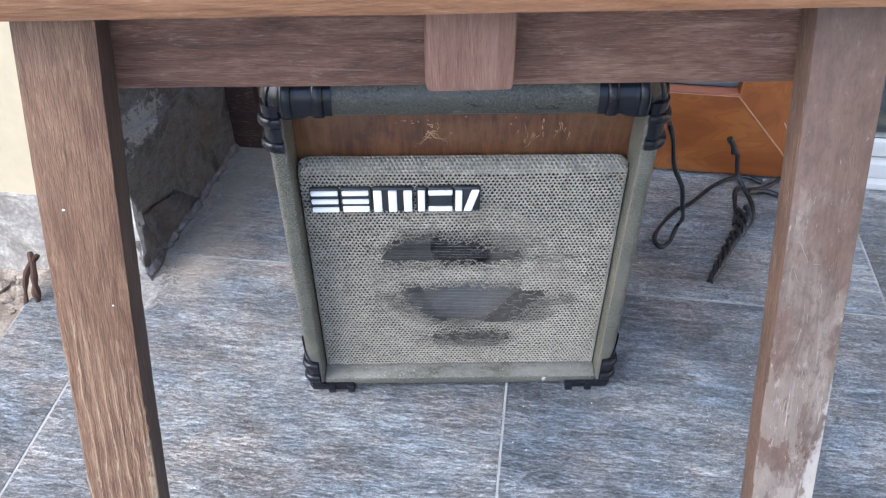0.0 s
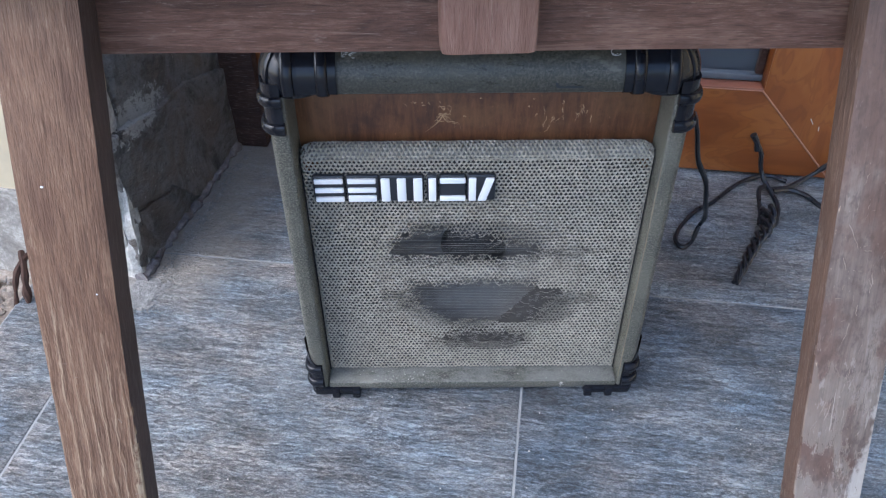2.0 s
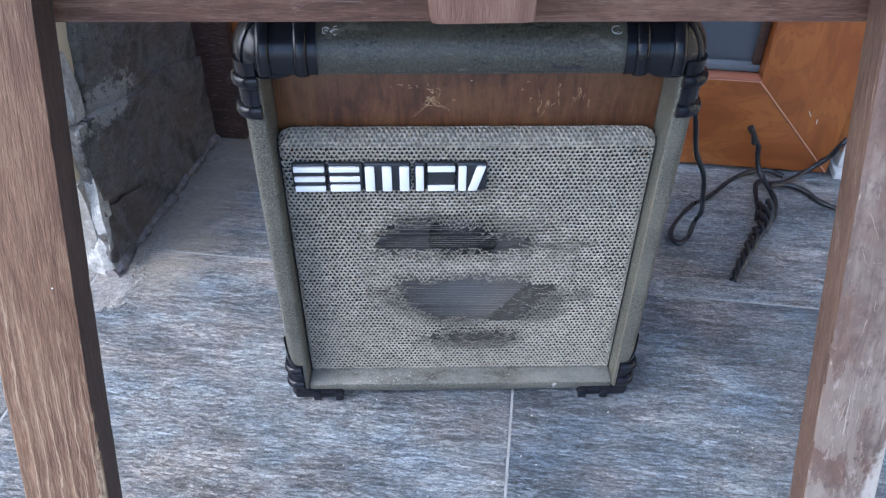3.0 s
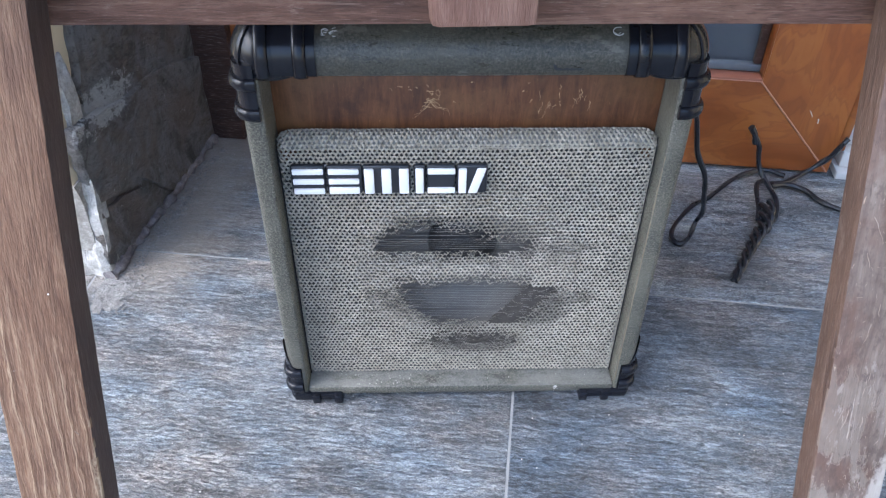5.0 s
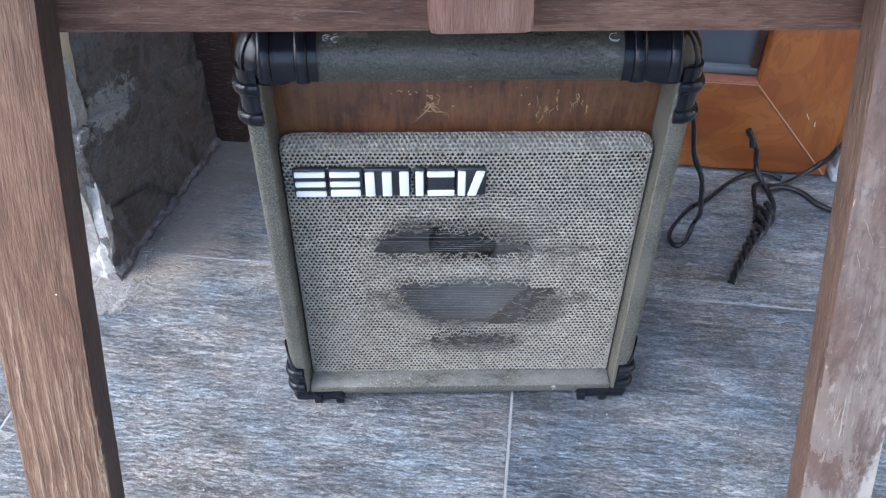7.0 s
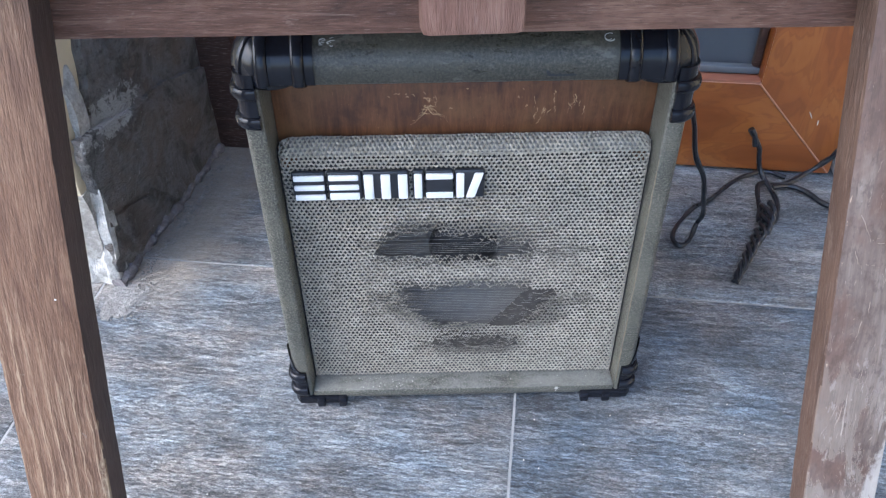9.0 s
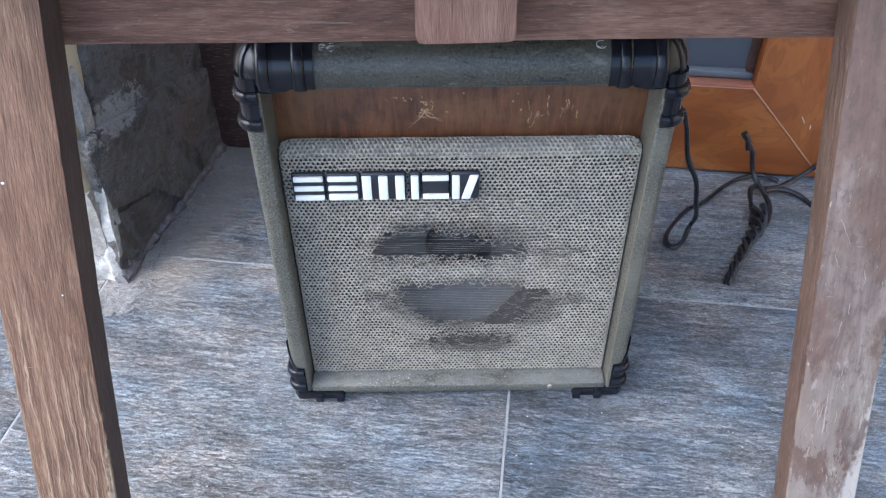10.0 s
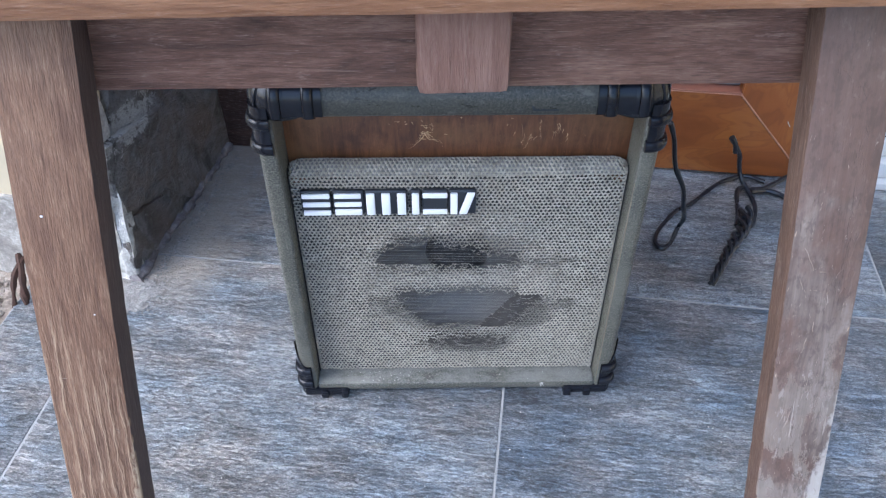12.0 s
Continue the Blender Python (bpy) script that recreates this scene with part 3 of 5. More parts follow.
def lumpy_block(x0, x1, y0, y1, z0, z1, cut, amp, scale, seed):
    """A wall block with an uneven face."""
    bm = box(x0, x1, y0, y1, z0, z1)
    bmesh.ops.subdivide_edges(bm, edges=bm.edges[:], cuts=cut, use_grid_fill=True)
    for v in bm.verts:
        p = v.co * scale + Vector((seed, seed, seed))
        v.co += Vector((noise.noise(p), noise.noise(p + Vector((5, 1, 3))), noise.noise(p + Vector((2, 8, 1))))) * amp
    return bm


wall_left = part("wall_left", box(-3.0, PIER_X - 0.01, PIER_Y + 0.006, 1.75, 0.142, 2.6, 0.003), CREAM)
tagged(wall_left, "cream painted wall end with a bare broken foot", "wall", kind="structure")
foot = lumpy_block(-3.0, PIER_X - 0.007, PIER_Y + 0.004, 1.75, -0.12, 0.15, 0, 0, 1, 0)
bmesh.ops.subdivide_edges(foot, edges=[e for e in foot.edges if abs(e.verts[0].co.x - e.verts[1].co.x) > 1], cuts=160)
bmesh.ops.subdivide_edges(foot, edges=[e for e in foot.edges if abs(e.verts[0].co.z - e.verts[1].co.z) > 0.2], cuts=14)
for v in foot.verts:
    p = v.co * 22
    v.co += Vector((0.0, noise.noise(p) * 0.009 + noise.noise(p * 2.7) * 0.004, noise.noise(p + Vector((7, 1, 2))) * 0.008))
part("wall_foot", foot, LIME, wall_left, "bare crumbling plaster along the wall's foot")
lip = lumpy_block(PIER_X - 0.04, PIER_X + 0.006, PIER_Y + 0.001, PIER_Y + 0.024, 0.0, 0.34, 14, 0.0065, 62, 4.0)
for v in lip.verts:
    v.co.y += 0.16 * max(0.0, v.co.z - 0.02)
    v.co.x -= 0.02 * max(0.0, (v.co.z - 0.2) / 0.14)
part("plaster_edge", lip, PALE_LIME, wall_left, "pale broken plaster edge beside the slate", smooth=None)
rubble = bmesh.new()
bmesh.ops.create_grid(rubble, x_segments=110, y_segments=90, size=1, matrix=Matrix.LocRotScale((-1.085, 0.45, -0.018), None, (0.51, 0.56, 1)))
for v in rubble.verts:
    p = v.co * 26
    v.co.z += 0.012 * noise.noise(p) + 0.007 * noise.noise(p * 2.6) + 0.02 * max(0, v.co.y - 0.9) + 0.012 * max(0.0, 1 - abs(v.co.x + 0.575) / 0.12)
rubble = part("rubble", rubble, SOIL_DARK)
tagged(rubble, "brown rubble and soil beside the tiled floor", "soil", kind="structure")
slab = lumpy_block(PIER_X - 0.014, PIER_X + 0.002, PIER_Y, 1.374, 0.0, 0.62, 30, 0.004, 13, 5.0)
for v in slab.verts:
    v.co.x += 0.055 * (v.co.y - 1.0)
    v.co.y += max(0.0, 1 - (v.co.y - PIER_Y) / 0.2) * (0.012 + 0.24 * v.co.z + 0.012 * noise.noise(Vector((0, 3, v.co.z * 22))))
part("slate_cladding", slab, SLATE, wall_left, "dark slate cladding with pale lime smears")
SLAB_TOP = [(1.012, 0.2), (1.02, 0.232), (1.085, 0.22), (1.149, 0.205), (1.237, 0.2), (1.372, 0.155), (1.372, 0.003), (1.2, 0.003), (1.13, 0.078), (1.026, 0.113)]
SLAB_LOW = [(1.022, 0.102), (1.127, 0.07), (1.16, 0.02), (1.16, 0.002), (1.004, 0.002), (1.003, 0.04)]


def slate_slab(outline, proud, seed):
    """A split stone with a broken rim, standing proud of the cladding."""
    bm = bmesh.new()
    rim = []
    n = len(outline)
    for i in range(n):
        (y0, z0), (y1, z1) = outline[i], outline[(i + 1) % n]
        steps = max(2, int(math.hypot(y1 - y0, z1 - z0) / 0.008))
        for q in range(steps):
            y, z = y0 + (y1 - y0) * q / steps, z0 + (z1 - z0) * q / steps
            y += 0.005 * noise.noise(Vector((y * 60, z * 60, seed)))
            z = max(0.001, z + 0.005 * noise.noise(Vector((y * 60, z * 60, seed + 5))))
            rim.append((min(y, 1.373), z))
    cy, cz = sum(p[0] for p in rim) / len(rim), sum(p[1] for p in rim) / len(rim)

    def at(y, z, d):
        base = PIER_X + 0.002 + 0.055 * (y - 1.0) + d
        return bm.verts.new((base + 0.0035 * noise.noise(Vector((y * 16, z * 16, seed))) + 0.0012 * noise.noise(Vector((y * 70, z * 70, seed))), y, z))

    rings = [[at(y, z, -0.008) for y, z in rim]]
    for f, d in ((1.0, proud * 0.5), (0.985, proud), (0.8, proud * 1.15), (0.55, proud * 1.3), (0.3, proud * 1.2), (0.1, proud * 1.25)):
        rings.append([at(cy + (y - cy) * f, cz + (z - cz) * f, d) for y, z in rim])
    for a, b in zip(rings, rings[1:]):
        for i in range(len(rim)):
            j = (i + 1) % len(rim)
            bm.faces.new((a[i], a[j], b[j], b[i]))
    bm.faces.new(rings[-1])
    bmesh.ops.recalc_face_normals(bm, faces=bm.faces[:])
    part("slate_slab", bm, SLATE, wall_left, "split dark slate, its sheen painted as pale patches", smooth=35)


slate_slab(SLAB_TOP, 0.006, 1.0)
slate_slab(SLAB_LOW, 0.003, 4.0)
wall_back = part("wall_back", box(-0.42, 3.0, DOOR_Y + 0.0, DOOR_Y + 0.18, 2.12, 2.9), CREAM)
tagged(wall_back, "cream wall above the door", "wall", kind="structure")
part("wall_side", box(1.9, 3.0, DOOR_Y, DOOR_Y + 0.18, 0, 2.12), CREAM, wall_back)
# unseen wall, added only to hold back light from the right
wall_right = part("wall_right", box(2.7, 2.9, -1.9, DOOR_Y, -0.03, 2.9), CREAM)
tagged(wall_right, "unseen cream wall added to block light from the right", "wall", kind="structure")
# unseen shell added behind the glass to give the pane its dark blue
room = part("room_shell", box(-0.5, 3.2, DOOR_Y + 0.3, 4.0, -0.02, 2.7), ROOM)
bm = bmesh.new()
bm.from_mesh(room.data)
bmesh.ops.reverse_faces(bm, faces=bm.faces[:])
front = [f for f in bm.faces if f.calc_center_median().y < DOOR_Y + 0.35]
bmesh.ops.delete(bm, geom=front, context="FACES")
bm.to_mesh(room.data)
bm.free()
tagged(room, "unseen room shell behind the door, dark bluish for the pane's reflection", "wall", kind="structure")


def door():
    d = empty("door_1", pose(0, 0, 0), "golden oak wood-look glazed door, closed, mitred frame", "door", kind="structure")
    xl, xr, sw, h = -0.41, 0.647, 0.147, 2.08
    zr = 0.163
    y0, y1 = DOOR_Y, DOOR_Y + 0.06

    def mitred(name, quad, m):
        # quad: outer and inner corners in the (x, z) plane of the door
        bm = bmesh.new()
        a = [bm.verts.new((x, y0, z)) for x, z in quad]
        f = bm.faces.new(a)
        ret = bmesh.ops.extrude_face_region(bm, geom=[f])
        bmesh.ops.translate(bm, verts=[g for g in ret["geom"] if isinstance(g, bmesh.types.BMVert)], vec=(0, y1 - y0, 0))
        bmesh.ops.recalc_face_normals(bm, faces=bm.faces[:])
        bmesh.ops.bevel(bm, geom=bm.edges[:], offset=0.0015, segments=2, affect="EDGES")
        bmesh.ops.transform(bm, matrix=m.inverted(), verts=bm.verts[:])
        return part(name, bm, DOOR, d, m=m)

    e = 0.0008
    mitred("bottom_rail", [(xl, 0.004), (xr - e, 0.004), (xr - sw - e, zr), (xl + sw, zr)], pose(0, y0, 0))
    mitred("stile", [(xr, 0.004), (xr, h), (xr - sw, h - sw), (xr - sw, zr)], pose(xr, y0, 0, 0, -90, 0))
    mitred("stile", [(xl, 0.004), (xl + sw, zr), (xl + sw, h - sw), (xl, h)], pose(xl, y0, 0, 0, -90, 0))
    mitred("top_rail", [(xl + e, h), (xl + sw + e, h - sw), (xr - sw - e, h - sw), (xr - e, h)], pose(0, y0, 0))
    part("outer_frame", box(xr + 0.0006, xr + 0.0148, y0 + 0.003, y0 + 0.055, 0.046, h, 0.002), DOOR, d)
    # dark strip added in front of the left stile to paint its shade
    part("jamb", box(-0.412, -0.338, y0 - 0.024, y0 - 0.001, 0.0, h, 0.003), SHADE_BROWN, d, "dark strip over the left stile, standing in for shade beside the pier")
    # edge of the rail, the mitre's weld line, the gasket and the glass
    part("weld_line", tube([Vector((xr - 0.002, y0 - 0.0002, 0.006)), Vector((xr - sw, y0 - 0.0002, zr))], 0.0013, 6), BEAD, d, "pale weld line along the mitre")
    part("edge_strip", box(xl + sw, xr - sw, y0 - 0.001, y0 + 0.022, zr + 0.0005, zr + 0.004, 0.001), STRIP, d, "reddish brown edge strip")
    part("weld_line", tube([Vector((xl + sw, y0 - 0.0002, zr - 0.0002)), Vector((xr - sw, y0 - 0.0002, zr - 0.0002))], 0.001, 6), BEAD, d, "pale line under the edge strip")
    for q in ((xl + sw, xr - sw, zr + 0.004, zr + 0.016), (xl + sw, xr - sw, h - sw - 0.016, h - sw - 0.004)):
        part("glazing_bead", box(q[0], q[1], y0 + 0.022, y0 + 0.036, q[2], q[3], 0.002), GASKET, d)
    # upright beads darkened to paint the stile's inner face in shade
    for q in ((xl + sw + 0.001, xl + sw + 0.013), (xr - sw - 0.013, xr - sw - 0.001)):
        part("glazing_bead", box(q[0], q[1], y0 + 0.022, y0 + 0.036, zr + 0.017, h - sw - 0.017, 0.002), SHADE_BROWN, d, "glazing bead darkened for the stile's shaded inner face")
    bm = bmesh.new()
    for x, z, dx, dz in ((0.586, 0.118, 0.006, -0.010), (0.603, 0.104, 0.001, -0.008)):
        tube([Vector((x, y0 - 0.0002, z)), Vector((x + dx, y0 - 0.0002, z + dz))], 0.0007, 5, bm, 0.6)
    part("nicks", bm, MARK, d, "pale nicks in the foil")
    g = part("pane", box(xl + sw + 0.002, xr - sw - 0.002, y0 + 0.038, y0 + 0.044, zr + 0.004, h - sw - 0.004), GLASS, d, "grey-blue reflecting glass")
    g.visible_shadow = False
    return d


door()


def side_window():
    w = empty("window_1", pose(0, 0, 0), "white plastic framed window low beside the door", "window", kind="structure")
    x0, x1, y0 = 0.6625, 1.9, DOOR_Y
    part("window_sill", box(x0 - 0.006, x1, y0 - 0.012, y0 + 0.08, 0.0, 0.014, 0.003), UPVC, w)
    part("window_frame", box(x0, x1, y0 + 0.004, y0 + 0.06, 0.0145, 0.044, 0.003), UPVC, w)
    part("window_track", box(x0, x1, y0 + 0.024, y0 + 0.06, 0.0465, 0.078, 0.003), UPVC, w)
    part("window_frame", box(x0, x0 + 0.03, y0 + 0.01, y0 + 0.06, 0.0785, 2.08, 0.003), UPVC, w)
    part("window_frame", box(x0, x1, y0, y0 + 0.06, 2.081, 2.118, 0.003), UPVC, w)
    g = part("pane", box(x0 + 0.031, x1, y0 + 0.035, y0 + 0.041, 0.0785, 2.08), GLASS, w)
    g.visible_shadow = False


side_window()

# ---- table ----
TABLE_YAW = 10.0
table = empty("table", pose(0, 0, 0, 0, 0, TABLE_YAW), "small reddish brown wooden table with splayed legs", "table")
LEG_N, LEG_LEAN = 0.655, 0.235


def leg(u_out_top, u_in_top, u_out_low, u_in_low, mat, inner, label, seed, chip_edges, scars=0, thick=0.033, bow=0.0):
    """A splayed leg, a little bowed: its face's edges at z 0.6 and z 0.15."""
    z1, z0 = 0.6, 0.15

    def at(u, z):
        return Vector((u, LEG_N + LEG_LEAN * (z - 0.479), z))

    ct, cl = at((u_out_top + u_in_top) / 2, z1), at((u_out_low + u_in_low) / 2, z0)
    d = (cl - ct).normalized()
    top = ct + d * ((0.612 - z1) / d.z)
    foot = ct + d * ((0.012 - z1) / d.z)
    side = Vector((1, 0, 0))
    side = (side - d * side.dot(d)).normalized()
    back = d.cross(side)
    length = (foot - top).length
    mid = (top + foot) / 2 + back * (thick / 2) * (1 if back.y > 0 else -1)
    m = Matrix((d, side, d.cross(side))).transposed().to_4x4()
    m.translation = mid
    w = abs(u_out_top - u_in_top)
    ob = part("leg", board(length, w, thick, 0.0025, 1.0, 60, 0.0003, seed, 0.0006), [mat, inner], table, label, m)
    flare = abs(u_out_low - u_in_low) / w - 1
    for v in ob.data.vertices:
        v.co.y = v.co.y * (1 + flare * (v.co.x / length + 0.48)) + bow * (1 - (2 * v.co.x / length) ** 2)
    # every face but the front takes the side colour, darker on the left for shade
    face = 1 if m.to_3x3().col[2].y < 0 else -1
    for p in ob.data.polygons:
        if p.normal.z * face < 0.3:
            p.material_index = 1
    rc = random.Random(int(seed))
    w2, t2 = w / 2 - 0.0012, (thick / 2 - 0.0012) * face
    for sign, lo, number in chip_edges:
        bm = bmesh.new()
        for _ in range(number):
            x = length * (lo + (0.5 - lo) * rc.random() ** 0.8)
            l = rc.uniform(0.006, 0.036)
            pts = [Vector((min(x + l * q / 4, length * 0.49), sign * (w2 + rc.uniform(-0.0006, 0.0005)), t2 + face * rc.uniform(-0.0006, 0.0004))) for q in range(5)]
            tube(pts, rc.uniform(0.0004, 0.0011), 5, bm, 0.8, 0.4)
        tagged(part("chipped_edge", bm, CHIP, ob, "pale splintered edge"), kind="stuff")
    if scars:
        bm = bmesh.new()
        zf = (thick / 2) * face
        for _ in range(scars):
            x = length * (-0.35 + 0.85 * rc.random() ** 0.7)
            y, turn = rc.uniform(-w2, w2) * 0.92, rc.gauss(0, 0.22) if rc.random() < 0.68 else rc.gauss(1.5, 0.25)
            l = rc.uniform(0.004, 0.03) if abs(turn) < 0.9 else rc.uniform(0.002, 0.009)
            pts = [Vector((x + math.cos(turn) * l * q / 4, max(-w2, min(w2, y + math.sin(turn) * l * q / 4 + rc.gauss(0, 0.0005))), zf + face * rc.uniform(-0.0004, 0.0001))) for q in range(5)]
            tube(pts, rc.uniform(0.00012, 0.0004), 4, bm, 0.9, 0.4)
        tagged(part("scratches", bm, SCAR, ob, "pale scratches and nicks in the varnish"), kind="stuff")
    return ob


leg(-0.0985, -0.0375, -0.1425, -0.0745, LEG_WOOD, SHADED_SIDE, "weathered leg with raised pale grain", 3.0, (), 12, 0.033, -0.0035)
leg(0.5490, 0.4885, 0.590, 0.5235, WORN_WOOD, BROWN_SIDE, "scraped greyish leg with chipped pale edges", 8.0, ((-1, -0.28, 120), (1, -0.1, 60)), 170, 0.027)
for du, z in ((-0.0945, 0.4645), (-0.0745, 0.375)):
    bm = bmesh.new()
    bmesh.ops.create_icosphere(bm, subdivisions=2, radius=1, matrix=Matrix.LocRotScale((du, LEG_N + LEG_LEAN * (z - 0.479) + 0.0004, z), None, (0.0014, 0.001, 0.0011) if z > 0.45 else (0.0008, 0.0008, 0.0008)))
    part("paint_fleck", bm, WHITE, table, "white paint fleck")
part("apron", board(0.56, 0.078, 0.022, 0.002, 1, 30, 0.0006, 12.0), TABLE_WOOD, table, m=pose(0.23, 0.721, 0.5733, 90, 0, 0) @ pose(0, 0, 0, 0, 0, -0.95))
part("drop_block", board(0.072, 0.068, 0.034, 0.006, 1, 8, 0.0006, 21.0), BLOCK_WOOD, table, "rounded worn block under the top's edge", m=pose(0.232, 0.694, 0.583, 90, 0, 0) @ pose(0, 0, 0, 0, 0, 90))
part("tabletop", board(0.74, 0.42, 0.026, 0.004, 1, 30, 0.0006, 30.0), TOP_WOOD, table, m=pose(0.22, 0.858, 0.6375, 0, 0.35, 0))

# ---- amplifier ----
AMP = empty("guitar_amplifier", pose(0, 0, 0, 0, 0, 8.1) @ pose(0.212, 0.829, 0), "worn olive guitar amplifier with a torn grey grille cloth", "amplifier")
W2, TOPZ, FOOTZ, DEEP = 0.202, 0.476, 0.0095, 0.235
INNER = W2 - 0.0195
BOARD_Y = 0.042


def amp_cabinet():
    # top: a rounded front edge running back
    r = 0.03
    prof = [(0.040, 0.4345), (0.002, 0.4345), (0.0, 0.437)] + arc(r, TOPZ - r, r, 180, 90, 10) + arc(DEEP - 0.012, TOPZ - 0.012, 0.012, 90, 0, 4) + [(DEEP, 0.455), (0.040, 0.452)]
    part("top_panel", extrude_profile(prof, -W2 + 0.03, W2 - 0.03), RUBBED_SHADED, AMP, "rubbed covering round the top edge, the table's dark reflection painted in")
    for s in (-1, 1):
        bm = bmesh.new()
        q = [(W2 - 0.03, 0.4345), (W2, 0.4345), (W2, 0.446)] + [(W2 - 0.03 + 0.03 * math.cos(radians(a)), 0.446 + 0.03 * math.sin(radians(a))) for a in range(15, 91, 15)]
        a_ = [bm.verts.new((s * x, 0.03, z)) for x, z in q]
        b_ = [bm.verts.new((s * x, DEEP, z)) for x, z in q]
        for i in range(len(q)):
            j = (i + 1) % len(q)
            bm.faces.new((a_[i], a_[j], b_[j], b_[i]))
        bm.faces.new(a_)
        bm.faces.new(b_)
        bmesh.ops.recalc_face_normals(bm, faces=bm.faces[:])
        part("top_edge", bm, RUBBED_SHADED, AMP)
    for s in (-1, 1):
        # side board with a rounded outer front edge and an eased inner one
        bm = bmesh.new()
        rr, ri = 0.008, 0.003
        outer = [(W2 - rr + rr * math.sin(radians(a)), rr - rr * math.cos(radians(a))) for a in range(0, 91, 15)]
        inner = [(INNER + ri - ri * math.cos(radians(a)), ri - ri * math.sin(radians(a))) for a in range(0, 91, 30)]
        low = [(INNER - 0.001, DEEP)] + inner + outer + [(W2, DEEP)]
        rings = [[bm.verts.new((s * x, y, z)) for x, y in low] for z in (FOOTZ, 0.434)]
        n = len(low)
        for i in range(n):
            bm.faces.new((rings[0][i], rings[0][(i + 1) % n], rings[1][(i + 1) % n], rings[1][i]))
        bm.faces.new(rings[0])
        bm.faces.new(rings[-1])
        bmesh.ops.recalc_face_normals(bm, faces=bm.faces[:])
        side = part("side_panel", bm, TOLEX, AMP)
        if s > 0:
            line = [(INNER + 0.0006 + 0.0005 * noise.noise(Vector((i * 0.7, 4, 1))), 0.0006, 0.03 + i * 0.01) for i in range(33)]
            part("worn_edge", tube([Vector(p) for p in line], 0.0006, 6, wobble=0.8), OCHRE, side, "thin ochre line along the panel's inner front edge")
    part("bottom_panel", box(-INNER + 0.0006, INNER - 0.0006, 0.0, DEEP, FOOTZ, 0.0222, 0.0025), [DUSTY, TOLEX], AMP, "dusty lower ledge")
    for p in bpy.data.objects["bottom_panel"].data.polygons:
        p.material_index = 1 if p.normal.y < -0.8 else 0
    part("back_panel", box(-INNER + 0.002, INNER - 0.002, DEEP - 0.012, DEEP - 0.001, 0.0228, 0.433), DARK, AMP)
    board_ = part("front_board", box(-INNER + 0.0003, INNER - 0.0003, BOARD_Y, BOARD_Y + 0.010, 0.32, 0.434, 0.001), PANEL, AMP, "scuffed brown stained front board")
    # two nests of scratches: a tent of long strokes, and short upright scores
    rs = random.Random(31)
    bm = bmesh.new()

    def stroke(x0, z0, x1, z1, w, wild=0.0012):
        pts = [Vector((x0 + (x1 - x0) * q / 5 + rs.gauss(0, wild), BOARD_Y - 0.0001, z0 + (z1 - z0) * q / 5 + rs.gauss(0, wild))) for q in range(6)]
        tube(smooth_line(pts, 3), w, 4, bm, 0.9, 0.3)

    for _ in range(3):
        stroke(-0.033 + rs.gauss(0, 0.002), 0.389, -0.047 + rs.gauss(0, 0.002), 0.366 + rs.uniform(0, 0.01), rs.uniform(0.00018, 0.00034))
        stroke(-0.034 + rs.gauss(0, 0.003), 0.387, -0.018 + rs.gauss(0, 0.002), 0.364 + rs.uniform(0, 0.01), rs.uniform(0.0002, 0.0004))
    for _ in range(14):
        x, z = rs.gauss(-0.029, 0.009), rs.uniform(0.376, 0.397)
        stroke(x, z, x + rs.gauss(0, 0.005), z + rs.gauss(0, 0.003), rs.uniform(0.0002, 0.0004), 0.0006)
    for _ in range(20):
        x, z = rs.gauss(0.085, 0.012), rs.uniform(0.37, 0.402)
        stroke(x, z, x + rs.gauss(0, 0.0012), z - rs.uniform(0.003, 0.012), rs.uniform(0.00016, 0.00036), 0.0007)
    for _ in range(10):
        x, z = rs.uniform(-0.08, 0.06), rs.uniform(0.396, 0.406)
        stroke(x, z, x + rs.gauss(0, 0.002), z + rs.gauss(0, 0.0015), 0.0003, 0.0004)
    tagged(part("scratches", bm, SCRATCH, board_, "pale scratches in the stain"), kind="stuff")


GX0, GX1, GZ0, GZ1, GY = -0.1815, 0.1815, 0.0226, 0.3597, 0.0235


